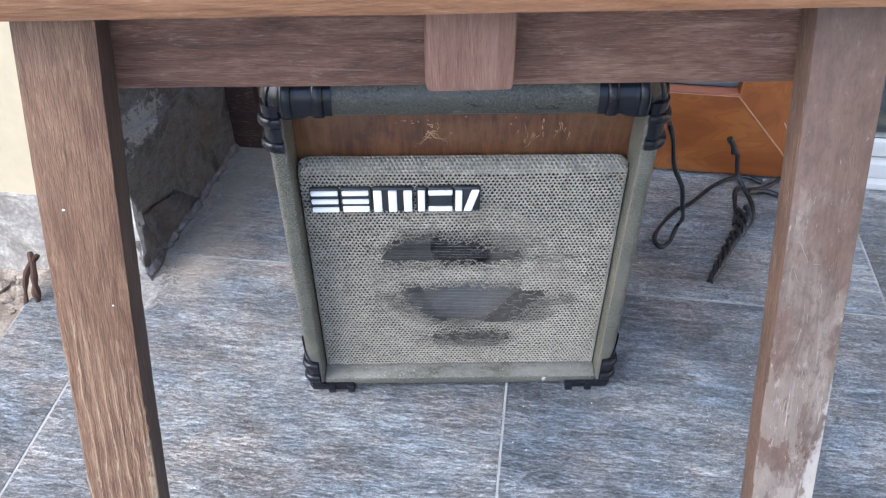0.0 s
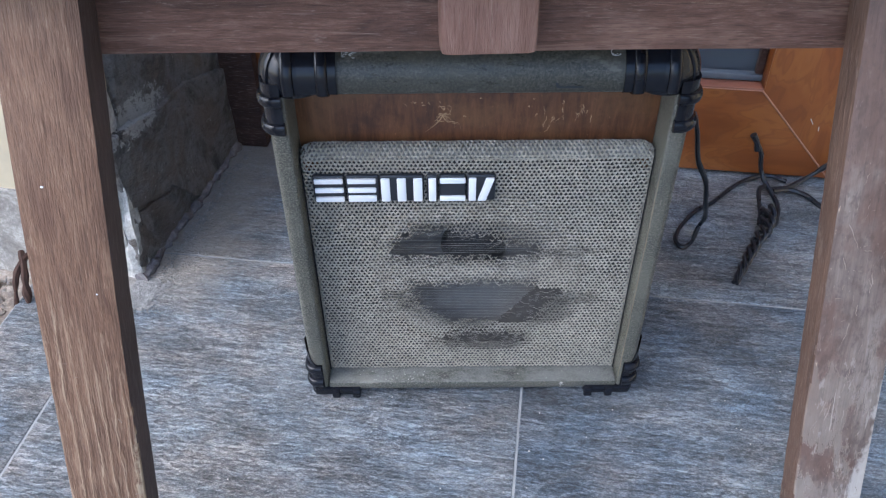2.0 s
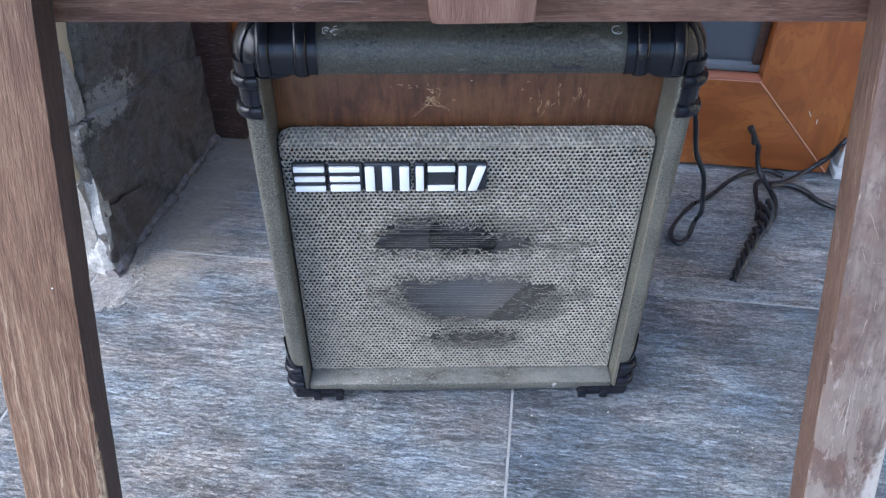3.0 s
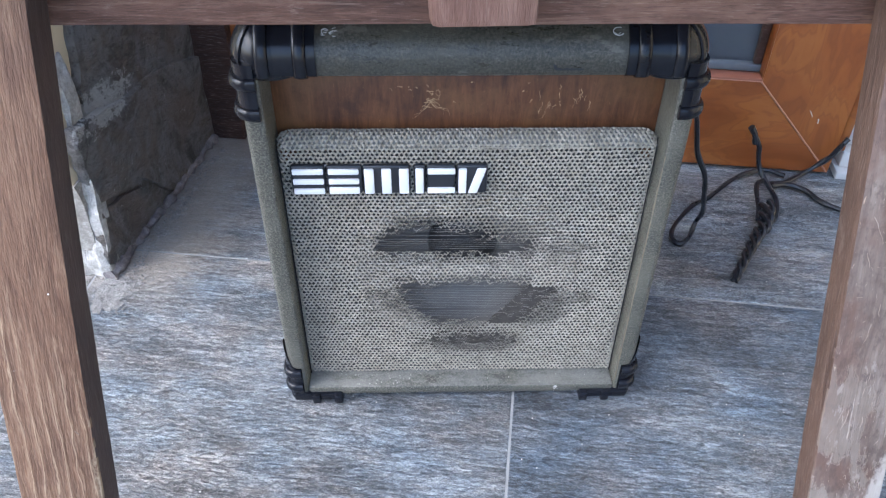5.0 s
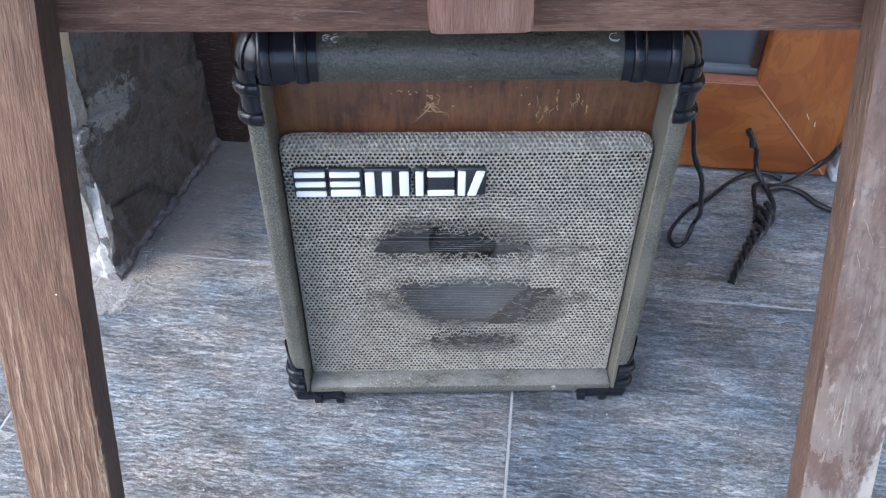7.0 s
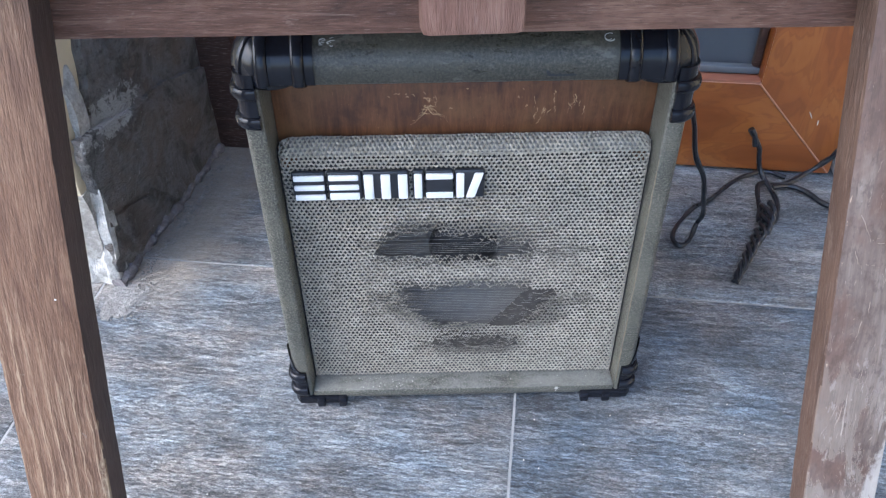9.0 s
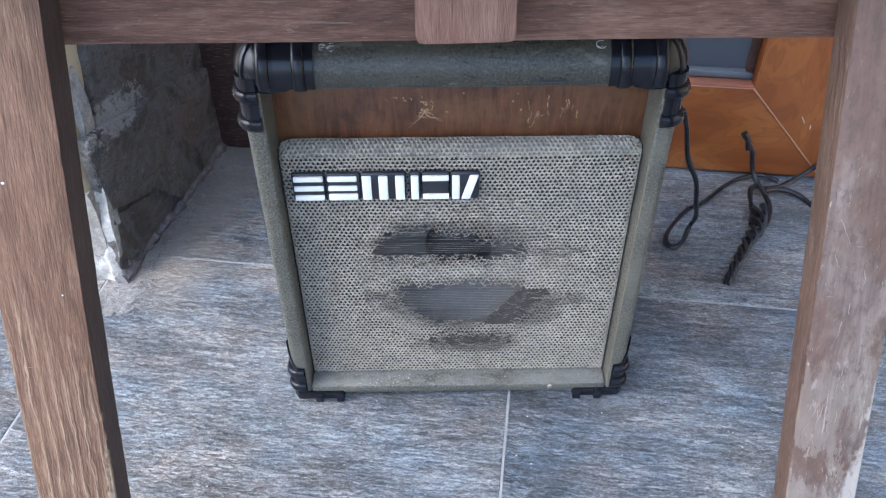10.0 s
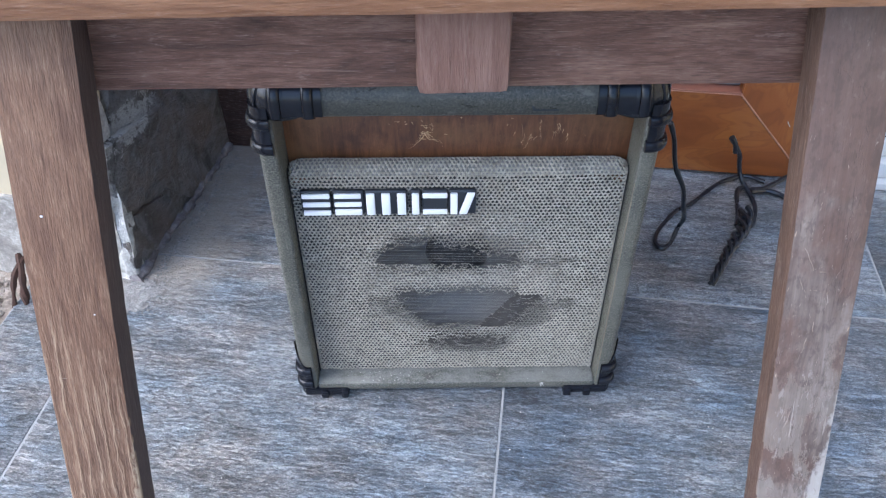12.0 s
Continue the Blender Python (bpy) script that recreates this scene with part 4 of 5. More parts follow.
def in_tear(x, z):
    """How far a place of the cloth is inside one of the tears (negative: outside), in the cloth's metres."""
    e = 0.0018 * noise.noise(Vector((x * 120, z * 120, 3))) + 0.0015 * noise.noise(Vector((x * 40, z * 40, 7)))
    # upper tear: flat below with one notch, arched above, drawn out to one side
    up = -1.0
    if -0.094 < x < 0.0735:
        if x < -0.033:
            top = 0.2178 + 0.0335 * (1 - ((x + 0.033) / 0.061) ** 2) ** 0.5
        else:
            top = 0.2513 - 0.0275 * ((x + 0.033) / 0.1065) ** 0.85
        low = 0.2168 - 0.008 * max(0.0, 1 - abs(x - 0.031) / 0.014) + 0.15 * max(0.0, x - 0.045)
        up = min(top - z, z - low)
    # lower tear: nearly straight above, a wide bowl below
    dn = -1.0
    if -0.0755 < x < 0.0735:
        low = 0.1135
        if x < -0.02:
            low += 0.054 * ((-0.02 - x) / 0.0555) ** 2.2
        elif x > 0.033:
            low += 0.0529 * ((x - 0.033) / 0.0405) ** 0.95
        dn = min(0.1672 + 0.002 * (1 - (x / 0.075) ** 2) - z, z - low)
    # its torn flank: a slanting strip from the bowl's end down to the low slit
    q = (z - 0.107) / 0.056
    if 0 < q < 1:
        dn = max(dn, min(x - 0.030 - 0.037 * q, 0.065 + 0.038 * q - x))
    # low slit
    k = (x - 0.0137) / 0.05
    sl = -1.0
    if abs(k) < 1:
        sl = min(0.0845 - 0.003 * k * k - z, z - 0.0735 - 0.004 * k * k)
    return max(up, dn, sl) + e


def amp_grille():
    # the board behind the cloth, with a round opening
    cx, cz, R = 0.002, 0.182, 0.122
    bm = bmesh.new()
    n = 64
    ring, rim, back = [], [], []
    for i in range(n):
        a = math.tau * i / n
        c, s = math.cos(a), math.sin(a)
        k = min((GX1 - 0.004 - cx) / c if c > 1e-6 else 1e9, (GX0 + 0.004 - cx) / c if c < -1e-6 else 1e9, (GZ1 - 0.017 - cz) / s if s > 1e-6 else 1e9, (GZ0 + 0.001 - cz) / s if s < -1e-6 else 1e9)
        ring.append(bm.verts.new((cx + R * c, GY + 0.0015, cz + R * s)))
        rim.append(bm.verts.new((cx + k * c, GY + 0.0015, cz + k * s)))
        back.append(bm.verts.new((cx + R * c, GY + 0.014, cz + R * s)))
    for i in range(n):
        j = (i + 1) % n
        bm.faces.new((ring[i], ring[j], rim[j], rim[i]))
        bm.faces.new((ring[j], ring[i], back[i], back[j]))
    part("grille_board", bm, CHARCOAL, AMP)
    # round-edged frame under the cloth: the top edge rolls back
    prof = [(GY + 0.0012, GZ1 - 0.016)] + [(GY + 0.0012 + 0.0105 - 0.0105 * math.cos(radians(a)), GZ1 - 0.0135 + 0.0105 * math.sin(radians(a))) for a in range(0, 91, 15)] + [(BOARD_Y - 0.0005, GZ1 - 0.003), (BOARD_Y - 0.0005, GZ1 - 0.016)]
    bm = extrude_profile(prof, GX0 + 0.013, GX1 - 0.013)
    for end, near in ((GX0 + 0.003, GX0 + 0.0129), (GX1 - 0.003, GX1 - 0.0129)):
        extrude_profile(prof, end, near, bm)
    for v in bm.verts:
        # rounded upper corners
        if v.co.x < GX0 + 0.004 or v.co.x > GX1 - 0.004:
            v.co.z = min(v.co.z, GZ1 - 0.0135)
    part("grille_edge", bm, WEFT, AMP)
    for x in (GX0 + 0.0006, GX1 - 0.0006):
        part("piping", tube([Vector((x, GY - 0.0006, GZ0)), Vector((x, GY - 0.0006, 0.2)), Vector((x, GY - 0.0006, GZ1 - 0.014)), Vector((x, GY + 0.003, GZ1 - 0.005))], 0.0007, 8), DARK, AMP)
    # loudspeaker: surround, smooth cone, dust cap
    prof = [(R + 0.002, 0.016), (R - 0.004, 0.013), (R - 0.010, 0.014), (R - 0.014, 0.019), (R - 0.03, 0.029), (0.08, 0.040), (0.06, 0.050), (0.036, 0.061)]
    bm = bmesh.new()
    prev = None
    for rr, y in prof:
        cur = [bm.verts.new((cx + rr * math.cos(math.tau * i / 72), GY + y, cz + rr * math.sin(math.tau * i / 72))) for i in range(72)]
        if prev:
            for i in range(72):
                bm.faces.new((prev[i], prev[(i + 1) % 72], cur[(i + 1) % 72], cur[i]))
        prev = cur
    spk = part("speaker_cone", bm, CONE, AMP, "grey paper loudspeaker cone behind the tears")
    bm = bmesh.new()
    bmesh.ops.create_uvsphere(bm, u_segments=32, v_segments=12, radius=1, matrix=Matrix.LocRotScale((cx, GY + 0.06, cz), None, (0.041, 0.02, 0.041)))
    part("dust_cap", bm, DUSTCAP, spk, "black domed dust cap")


amp_cabinet()
amp_grille()


def backing_felt():
    """Brown-grey felt that shows through the torn flank and the low slit."""
    bm = bmesh.new()
    cell, grid = 0.002, {}
    for ix in range(84):
        for iz in range(58):
            x, z = -0.05 + ix * cell, 0.058 + iz * cell
            rag = 0.003 * noise.noise(Vector((x * 90, z * 90, 5)))
            bowl = 0.033 + 0.0405 * (z - 0.1134) / 0.0529
            if (z < 0.1 + rag and x < 0.085) or (bowl + rag < x < 0.112 and 0.098 < z < 0.170):
                f = []
                for a, b in ((0, 0), (1, 0), (1, 1), (0, 1)):
                    key = (ix + a, iz + b)
                    if key not in grid:
                        u, w = -0.05 + key[0] * cell, 0.058 + key[1] * cell
                        grid[key] = bm.verts.new((u, GY + 0.0009 + 0.001 * noise.noise(Vector((u * 150, 0, w * 150))), w))
                    f.append(grid[key])
                bm.faces.new(f)
    part("backing_felt", bm, FELT, AMP, "brown-grey felt behind the torn flank")


backing_felt()


def amp_cloth():
    """The knitted cloth: staggered rows of small Y-shaped stitches, missing in the tears."""
    rnd = random.Random(4)
    px, pz = 0.0047, 0.0043
    nx, nz = int((GX1 - GX0) / px) + 1, int((GZ1 - GZ0 + 0.0105) / pz)
    verts, faces = [], []

    def strand(p, q, r):
        # a short fat thread from p to q, four-sided with a raised ridge
        d = (q - p).normalized()
        s = d.cross(Vector((0, -1, 0))).normalized() * r
        up = Vector((0, -r * 0.95, 0))
        i = len(verts)
        m = (p + q) / 2
        for c in (p - d * r * 0.4, p + s * 0.8, m + s + up * 0.2, q + s * 0.8, q + d * r * 0.4, q - s * 0.8, m - s + up * 0.2, p - s * 0.8, p + up * 0.7, m + up * 1.25, q + up * 0.7):
            verts.append(tuple(c))
        faces.extend([(i, i + 8, i + 1), (i + 1, i + 8, i + 9, i + 2), (i + 2, i + 9, i + 10, i + 3), (i + 3, i + 10, i + 4), (i + 4, i + 10, i + 5), (i + 5, i + 10, i + 9, i + 6), (i + 6, i + 9, i + 8, i + 7), (i + 7, i + 8, i)])

    for iz in range(nz):
        for ix in range(nx):
            x = GX0 + (ix + 0.25 + 0.5 * (iz % 2)) * px
            z = GZ0 + 0.002 + (iz + 0.5) * pz
            t = in_tear(x, z)
            if t > 0:
                continue
            near = max(0.0, 1 + t / 0.016)
            if near > 0.6 and rnd.random() < 0.3 * near:
                continue
            j = 0.00022 + 0.0006 * near
            x += rnd.uniform(-j, j) + 0.0012 * noise.noise(Vector((x * 25, 2, z * 25)))
            z += rnd.uniform(-j, j) + 0.0016 * noise.noise(Vector((x * 25, 8, z * 25)))
            y = GY - 0.0003 + rnd.uniform(-0.0002, 0.0002) - 0.002 * near * rnd.random()
            r = 0.00116 * rnd.uniform(0.88, 1.12) * (1 - 0.45 * near) * (1.12 if z > GZ1 - 0.012 else 1.0)
            lift = rnd.uniform(-0.0004, 0.0004)

            def put(dx, dy, dz):
                # the cloth rolls back over the top edge and tucks in a little at the sides
                u, v, w = x + dx, y + dy + lift, z + dz
                over = w - (GZ1 - 0.0135)
                if over > 0:
                    a = min(over / 0.012, 1.57)
                    v, w = v + 0.012 - 0.012 * math.cos(a) + max(0.0, over - 0.0188), GZ1 - 0.0135 + 0.012 * math.sin(a)
                edge = min(u - GX0, GX1 - u)
                if over > 0 and edge < 0.013:
                    w -= min(1.0, over / 0.012) * (0.013 - edge) ** 2 * 45
                if edge < 0.006:
                    v += (0.006 - edge) ** 2 * 40
                return Vector((min(max(u, GX0), GX1), v, w))

            tip = put(rnd.uniform(-0.0002, 0.0002), -0.0004, -pz * 0.05)
            strand(put(-px * 0.42, 0.0002, pz * 0.25), tip, r)
            strand(put(px * 0.42, 0.0002, pz * 0.25), tip, r)
            strand(tip, put(0, 0.0007, -pz * 0.64), r * 0.92)
    me = bpy.data.meshes.new("grille_cloth")
    me.from_pydata(verts, [], faces)
    me.materials.append(THREAD)
    cloth = new("grille_cloth", me)
    cloth.parent = AMP
    tagged(cloth, "grey knitted grille cloth, torn open twice", kind="stuff")

    # loose yarn round the tears, and bare weft left across them
    bm = tube(smooth_line([(GX0 + 0.15 + 0.0205 * i, GY - 0.0012, GZ1 - 0.0128 + 0.0012 * noise.noise(Vector((i * 0.9, 1, 5)))) for i in range(11)], 6), 0.00035, 5)
    part("crease_thread", bm, THREAD, cloth, "pale thread along the rolled edge's crease")
    bm = bmesh.new()
    made = 0
    while made < 750:
        x, z = rnd.uniform(-0.115, 0.14), rnd.uniform(0.062, 0.262)
        t = in_tear(x, z)
        if not -0.014 < t < 0.0015:
            continue
        made += 1
        a = rnd.uniform(0, math.tau) if rnd.random() < 0.5 else rnd.choice((0, math.pi)) + rnd.uniform(-0.5, 0.5)
        l = rnd.uniform(0.005, 0.014)
        p = Vector((x, GY - 0.002, z))
        q = p + Vector((math.cos(a) * l, -rnd.uniform(0, 0.003), math.sin(a) * l * 0.7))
        m = (p + q) / 2 + Vector((rnd.uniform(-1, 1), -0.6, rnd.uniform(-1, 1))) * 0.002
        tube(smooth_line([p, m, q], 3), 0.0002, 4, bm)
    # drawn-out fringes to one side of each tear
    for x0, x1, z0, z1, n in ((0.065, 0.135, 0.212, 0.228, 60), (0.085, 0.14, 0.138, 0.162, 70), (-0.112, -0.06, 0.128, 0.165, 60), (-0.045, 0.06, 0.064, 0.084, 70), (0.04, 0.105, 0.08, 0.14, 25)):
        for _ in range(n):
            x, z, l = rnd.uniform(x0, x1), rnd.uniform(z0, z1), rnd.uniform(0.008, 0.022)
            up = rnd.uniform(-0.25, 0.35)
            pts = [Vector((x + l * (q / 3 - 0.5), GY - 0.0022 - 0.0012 * rnd.random(), z + l * up * (q / 3 - 0.5) + rnd.gauss(0, 0.0011))) for q in range(4)]
            tube(smooth_line(pts, 3), 0.00021, 4, bm)
    part("frayed_yarn", bm, FRAY, cloth, "loose frayed yarn ends round the tears")
    bm = bmesh.new()
    for z0, z1, x0, x1 in ((0.2185, 0.249, -0.093, 0.073), (0.115, 0.1672, -0.076, 0.075)):
        z = z0
        while z < z1:
            xs = [x0 + (x1 - x0) * i / 40 for i in range(41)]
            ins = [x for x in xs if in_tear(x, z) > 0.0008]
            if len(ins) > 4 and rnd.random() < 0.85:
                tube([Vector((ins[0] - 0.003, GY + 0.001, z)), Vector(((ins[0] + ins[-1]) / 2, GY + 0.0015, z - 0.0005)), Vector((ins[-1] + 0.003, GY + 0.001, z))], 0.00016, 4, bm)
            z += 0.0026
    part("bare_weft", bm, WEFT, cloth, "thin bare threads left across the tears")


amp_cloth()


def amp_badge():
    # dark backing with white plain shapes, disconnected bars and blocks
    u0, u1, z0, z1 = -0.1685, 0.0195, 0.2985, 0.3275
    b = empty("badge", pose(0, 0, 0), "", "")
    b.parent = AMP
    tagged(b, "dark badge with white blank shapes")
    for a, c in ((0.0, 0.155), (0.185, 0.345), (0.37, 0.592), (0.632, 0.672), (0.70, 0.825), (0.852, 0.99)):
        part("badge_plate", box(u0 + (u1 - u0) * a - 0.0022, u0 + (u1 - u0) * c + 0.0022, GY - 0.0065, GY - 0.0005, z0 - 0.0018, z1 + 0.003, 0.0028, 3), BADGE, b)
    w, g = u1 - u0, GY - 0.009

    def bar(a, b_, c, d, slant=0.0):
        bm = box(u0 + w * a, u0 + w * b_, g, GY - 0.0055, z0 + (z1 - z0) * c, z0 + (z1 - z0) * d, 0.0012)
        if slant:
            for v in bm.verts:
                v.co.x += slant * (v.co.z - (z0 + z1) / 2)
        part("badge_shape", bm, WHITE, b)

    for lo, hi in ((0.0, 0.21), (0.4, 0.6), (0.79, 1.0)):
        bar(0.0, 0.16, lo, hi)
    for lo, hi in ((0.0, 0.26), (0.4, 0.6), (0.79, 1.0)):
        bar(0.183, 0.34, lo, hi)
    for k in (0.367, 0.456, 0.546):
        bar(k, k + 0.05, 0.0, 1.0)
    bar(0.63, 0.672, 0.0, 1.0)
    bar(0.692, 0.835, 0.0, 0.22)
    bar(0.692, 0.835, 0.78, 1.0)
    bar(0.852, 0.893, 0.0, 1.0)
    bar(0.925, 0.972, 0.0, 1.0, 0.3)


amp_badge()


def on_roll(x, a, out=0.0002):
    """A place on the rolled top edge, a degrees up from its foremost line."""
    return Vector((x, 0.03 - (0.03 + out) * math.cos(radians(a)), 0.446 + (0.03 + out) * math.sin(radians(a))))


def roll_marks():
    rs = random.Random(12)
    bm = tube([on_roll(0.1235 + 0.0046 * math.cos(radians(q)), 53 + 7.0 * math.sin(radians(q))) for q in range(60, 345, 15)], 0.0003, 5, wobble=0.8)
    tube([on_roll(0.1225 + 0.0022 * math.cos(radians(q)), 51 + 3.0 * math.sin(radians(q))) for q in range(180, 380, 20)], 0.00024, 5, bm)
    part("scuff", bm, MARK, AMP, "white curl scratched into the covering")
    bm = tube([on_roll(-0.1235 + 0.0028 * math.cos(radians(q)), 54 + 5.0 * math.sin(radians(q))) for q in range(20, 250, 15)], 0.0003, 5, wobble=0.8)
    for _ in range(11):
        x, a = rs.uniform(-0.127, -0.107), rs.uniform(46, 60)
        tube([on_roll(x + rs.uniform(0.001, 0.0035) * q / 3, a + rs.gauss(0, 0.9)) for q in range(4)], 0.0003, 4, bm, 0.6)
    part("scuff", bm, MARK, AMP, "white scuffs on the covering")
    # a dark scrap with torn ends
    bm = bmesh.new()
    rows = []
    for i in range(15):
        x = 0.069 + 0.0285 * i / 14
        lo, hi = -22 + 2.5 * noise.noise(Vector((i * 0.8, 1, 1))), -7 + 4 * noise.noise(Vector((i * 0.9, 6, 1))) + (7 if i < 2 else 0)
        rows.append([bm.verts.new(on_roll(x, max(-17.0, lo + (hi - lo) * q / 3), 0.0006 if 0 < i < 14 else 0.0)) for q in range(4)])
    for a, b in zip(rows, rows[1:]):
        for q in range(3):
            bm.faces.new((a[q], b[q], b[q + 1], a[q + 1]))
    part("tape_scrap", bm, NAVY, AMP, "dark bluish scrap on the rolled edge")


roll_marks()


def upright(s, x_in, x_out, y0, y1, r, z0, z1, ease=0.0, bm=None):
    """A wall of the cap in plan: flat in front, rounded at the outer corner, swept from z0 to z1 with eased ends."""
    bm = bm or bmesh.new()
    out = []
    h = (z1 - z0) / 2
    for z, g in [((z0 + z1) / 2 + h * math.sin(radians(a)), ease * (1 - math.cos(radians(a)) ** 0.7)) for a in range(-90, 91, 15)] if ease else ((z0, 0), (z1, 0)):
        ro = r
        p = [(x_in, y0 + 0.02), (x_in, y0 + g)] + [(x_out - g - ro + ro * math.sin(radians(a)), y0 + g + ro - ro * math.cos(radians(a))) for a in range(0, 91, 10)] + [(x_out - g, y1), (x_out - 0.012, y1)]
        out.append([bm.verts.new((s * x, y, z)) for x, y in p])
    n = len(out[0])
    for a, b in zip(out, out[1:]):
        for i in range(n):
            bm.faces.new((a[i], a[(i + 1) % n], b[(i + 1) % n], b[i]))
    bm.faces.new(out[0])
    bm.faces.new(out[-1])
    bmesh.ops.recalc_face_normals(bm, faces=bm.faces[:])
    return bm


def rolled(s, xa, xb, grow, ease=0.0):
    """An arm of the cap round the rolled top edge, from xa to xb."""
    bm = bmesh.new()
    rings = []
    h = (xb - xa) / 2
    for x, g in [((xa + xb) / 2 + h * math.sin(radians(a)), -ease * (1 - math.cos(radians(a)) ** 0.7)) for a in range(-90, 91, 15)] if ease else ((xa, 0), (xb, 0)):
        k = grow + g
        low = 0.4332
        p = [(0.02, low), (0.006 - k, low), (-k, low + 0.0042)] + arc(0.03, TOPZ - 0.03, 0.03 + k, 180, 90, 12) + [(0.075, TOPZ + k), (0.075, TOPZ - 0.004), (0.03, TOPZ - 0.012)]
        rings.append([bm.verts.new((s * x, y, z)) for y, z in p])
    n = len(rings[0])
    for a, b in zip(rings, rings[1:]):
        for i in range(n):
            bm.faces.new((a[i], a[(i + 1) % n], b[(i + 1) % n], b[i]))
    bm.faces.new(rings[0])
    bm.faces.new(rings[-1])
    bmesh.ops.recalc_face_normals(bm, faces=bm.faces[:])
    return bm


def corner_cap(s, top):
    """A moulded corner guard: arms along the front edge, along the side and back, a ball corner, raised ribs."""
    k = 0.0035
    if top:
        bm = rolled(s, W2 - 0.070, W2 - 0.026, k)
        # ball corner, a little larger than the arms that run into it
        bmesh.ops.create_uvsphere(bm, u_segments=40, v_segments=28, radius=1, matrix=Matrix.LocRotScale((s * (W2 - 0.028), 0.0305, TOPZ - 0.0305), None, (0.0345, 0.0348, 0.0348)))
        for v in bm.verts:
            if v.co.z < 0.4315 and s * v.co.x < W2 - 0.018:
                v.co.z = 0.4315
        upright(s, W2 - 0.0165, W2 + k, -k, 0.07, 0.016, 0.394, 0.4475, 0, bm)
        cap = part("corner_cap", bm, BLACK, AMP, "black moulded plastic corner guard")
        for x in (W2 - 0.0625, W2 - 0.031):
            part("rib", rolled(s, x, x + 0.0115, k + 0.0042, 0.0038), BLACK, cap)
        for z in (0.393, 0.4225):
            part("rib", upright(s, W2 - 0.0175, W2 + k + 0.0045, -k - 0.004, 0.07, 0.019, z, z + 0.0125, 0.0042), BLACK, cap)
        # the band that runs back over the ball
        bm = bmesh.new()
        ring = []
        for i in range(19):
            a = radians(-20 + i * 9)
            d = Vector((s * math.cos(a) * 0.707, -math.cos(a) * 0.707, math.sin(a)))
            n = Vector((s * 0.707, 0.707, 0)) * 0.004
            c = Vector((s * (W2 - 0.028), 0.0305, TOPZ - 0.0305))
            e = Vector((d.x * 0.0345, d.y * 0.0348, d.z * 0.0348))
            ring.append([bm.verts.new(c + e * f + n * o) for f, o in ((0.9, -1), (1.05, -0.7), (1.07, 0), (1.05, 0.7), (0.9, 1))])
        for p, q in zip(ring, ring[1:]):
            for i in range(4):
                bm.faces.new((p[i], p[i + 1], q[i + 1], q[i]))
        bm.faces.new(ring[0])
        bm.faces.new(ring[-1])
        bmesh.ops.recalc_face_normals(bm, faces=bm.faces[:])
        part("rib", bm, BLACK, cap)
    else:
        bm = upright(s, W2 - 0.0155, W2 + k, -k * 0.6, 0.07, 0.014, 0.002, 0.094)
        for v in bm.verts:
            # the guard draws back to a point up the side
            if v.co.z > 0.06:
                d = min(1.0, (W2 + k - abs(v.co.x)) / 0.016)
                v.co.z -= 0.037 * (1 - (1 - d) ** 2.6) + max(0.0, v.co.y - 0.02) * 0.9
        box(min(s * (W2 - 0.060), s * (W2 - 0.002)), max(s * (W2 - 0.060), s * (W2 - 0.002)), -k, 0.07, 0.002, 0.0145, 0.003, 2, bm)
        cap = part("corner_cap", bm, BLACK, AMP, "black moulded plastic corner guard")
        for z in (0.019, 0.043):
            part("rib", upright(s, W2 - 0.0145, W2 + k + 0.0035, -k - 0.003, 0.07, 0.015, z, z + 0.0125, 0.004), BLACK, cap)
        for x in (W2 - 0.060, W2 - 0.034):
            part("rib", box(min(s * x, s * (x + 0.010)), max(s * x, s * (x + 0.010)), -k - 0.0035, 0.06, 0.0, 0.0145, 0.002, 2), BLACK, cap)
    return cap


for s in (-1, 1):
    for top in (True, False):
        corner_cap(s, top)


def ledge_dust():
    rs = random.Random(77)
    bm = bmesh.new()
    for _ in range(50):
        x = rs.uniform(-0.17, 0.17) if rs.random() < 0.45 else rs.gauss(-0.095, 0.02)
        r = rs.uniform(0.0003, 0.0009)
        bmesh.ops.create_icosphere(bm, subdivisions=1, radius=r, matrix=pose(x, rs.uniform(0.003, 0.021), 0.0222 + r * 0.4, rs.uniform(0, 90), 0, rs.uniform(0, 90)) @ Matrix.Diagonal((1, 1.6, 0.6, 1)))
    tagged(part("ledge_dust", bm, LEDGE_DUST, AMP, "pale dust lying on the lower ledge", smooth=None), kind="stuff")


ledge_dust()

# ---- cords, debris ----
cord = part("power_cord", tube(smooth_line([(0.345, 1.122, 0.27), (0.357, 1.132, 0.236), (0.368, 1.137, 0.189), (0.388, 1.147, 0.146), (0.399, 1.165, 0.10), (0.413, 1.20, 0.045), (0.411, 1.214, 0.015), (0.398, 1.184, 0.006), (0.383, 1.172, 0.005), (0.375, 1.190, 0.005), (0.386, 1.223, 0.005), (0.416, 1.27, 0.005), (0.442, 1.292, 0.005), (0.485, 1.345, 0.005), (0.515, 1.369, 0.006), (0.545, 1.378, 0.008), (0.574, 1.367, 0.006)]), 0.0036, 8, wobble=0.25), CORD)
tagged(cord, "black power cord looping from the amplifier to the floor", "cable")


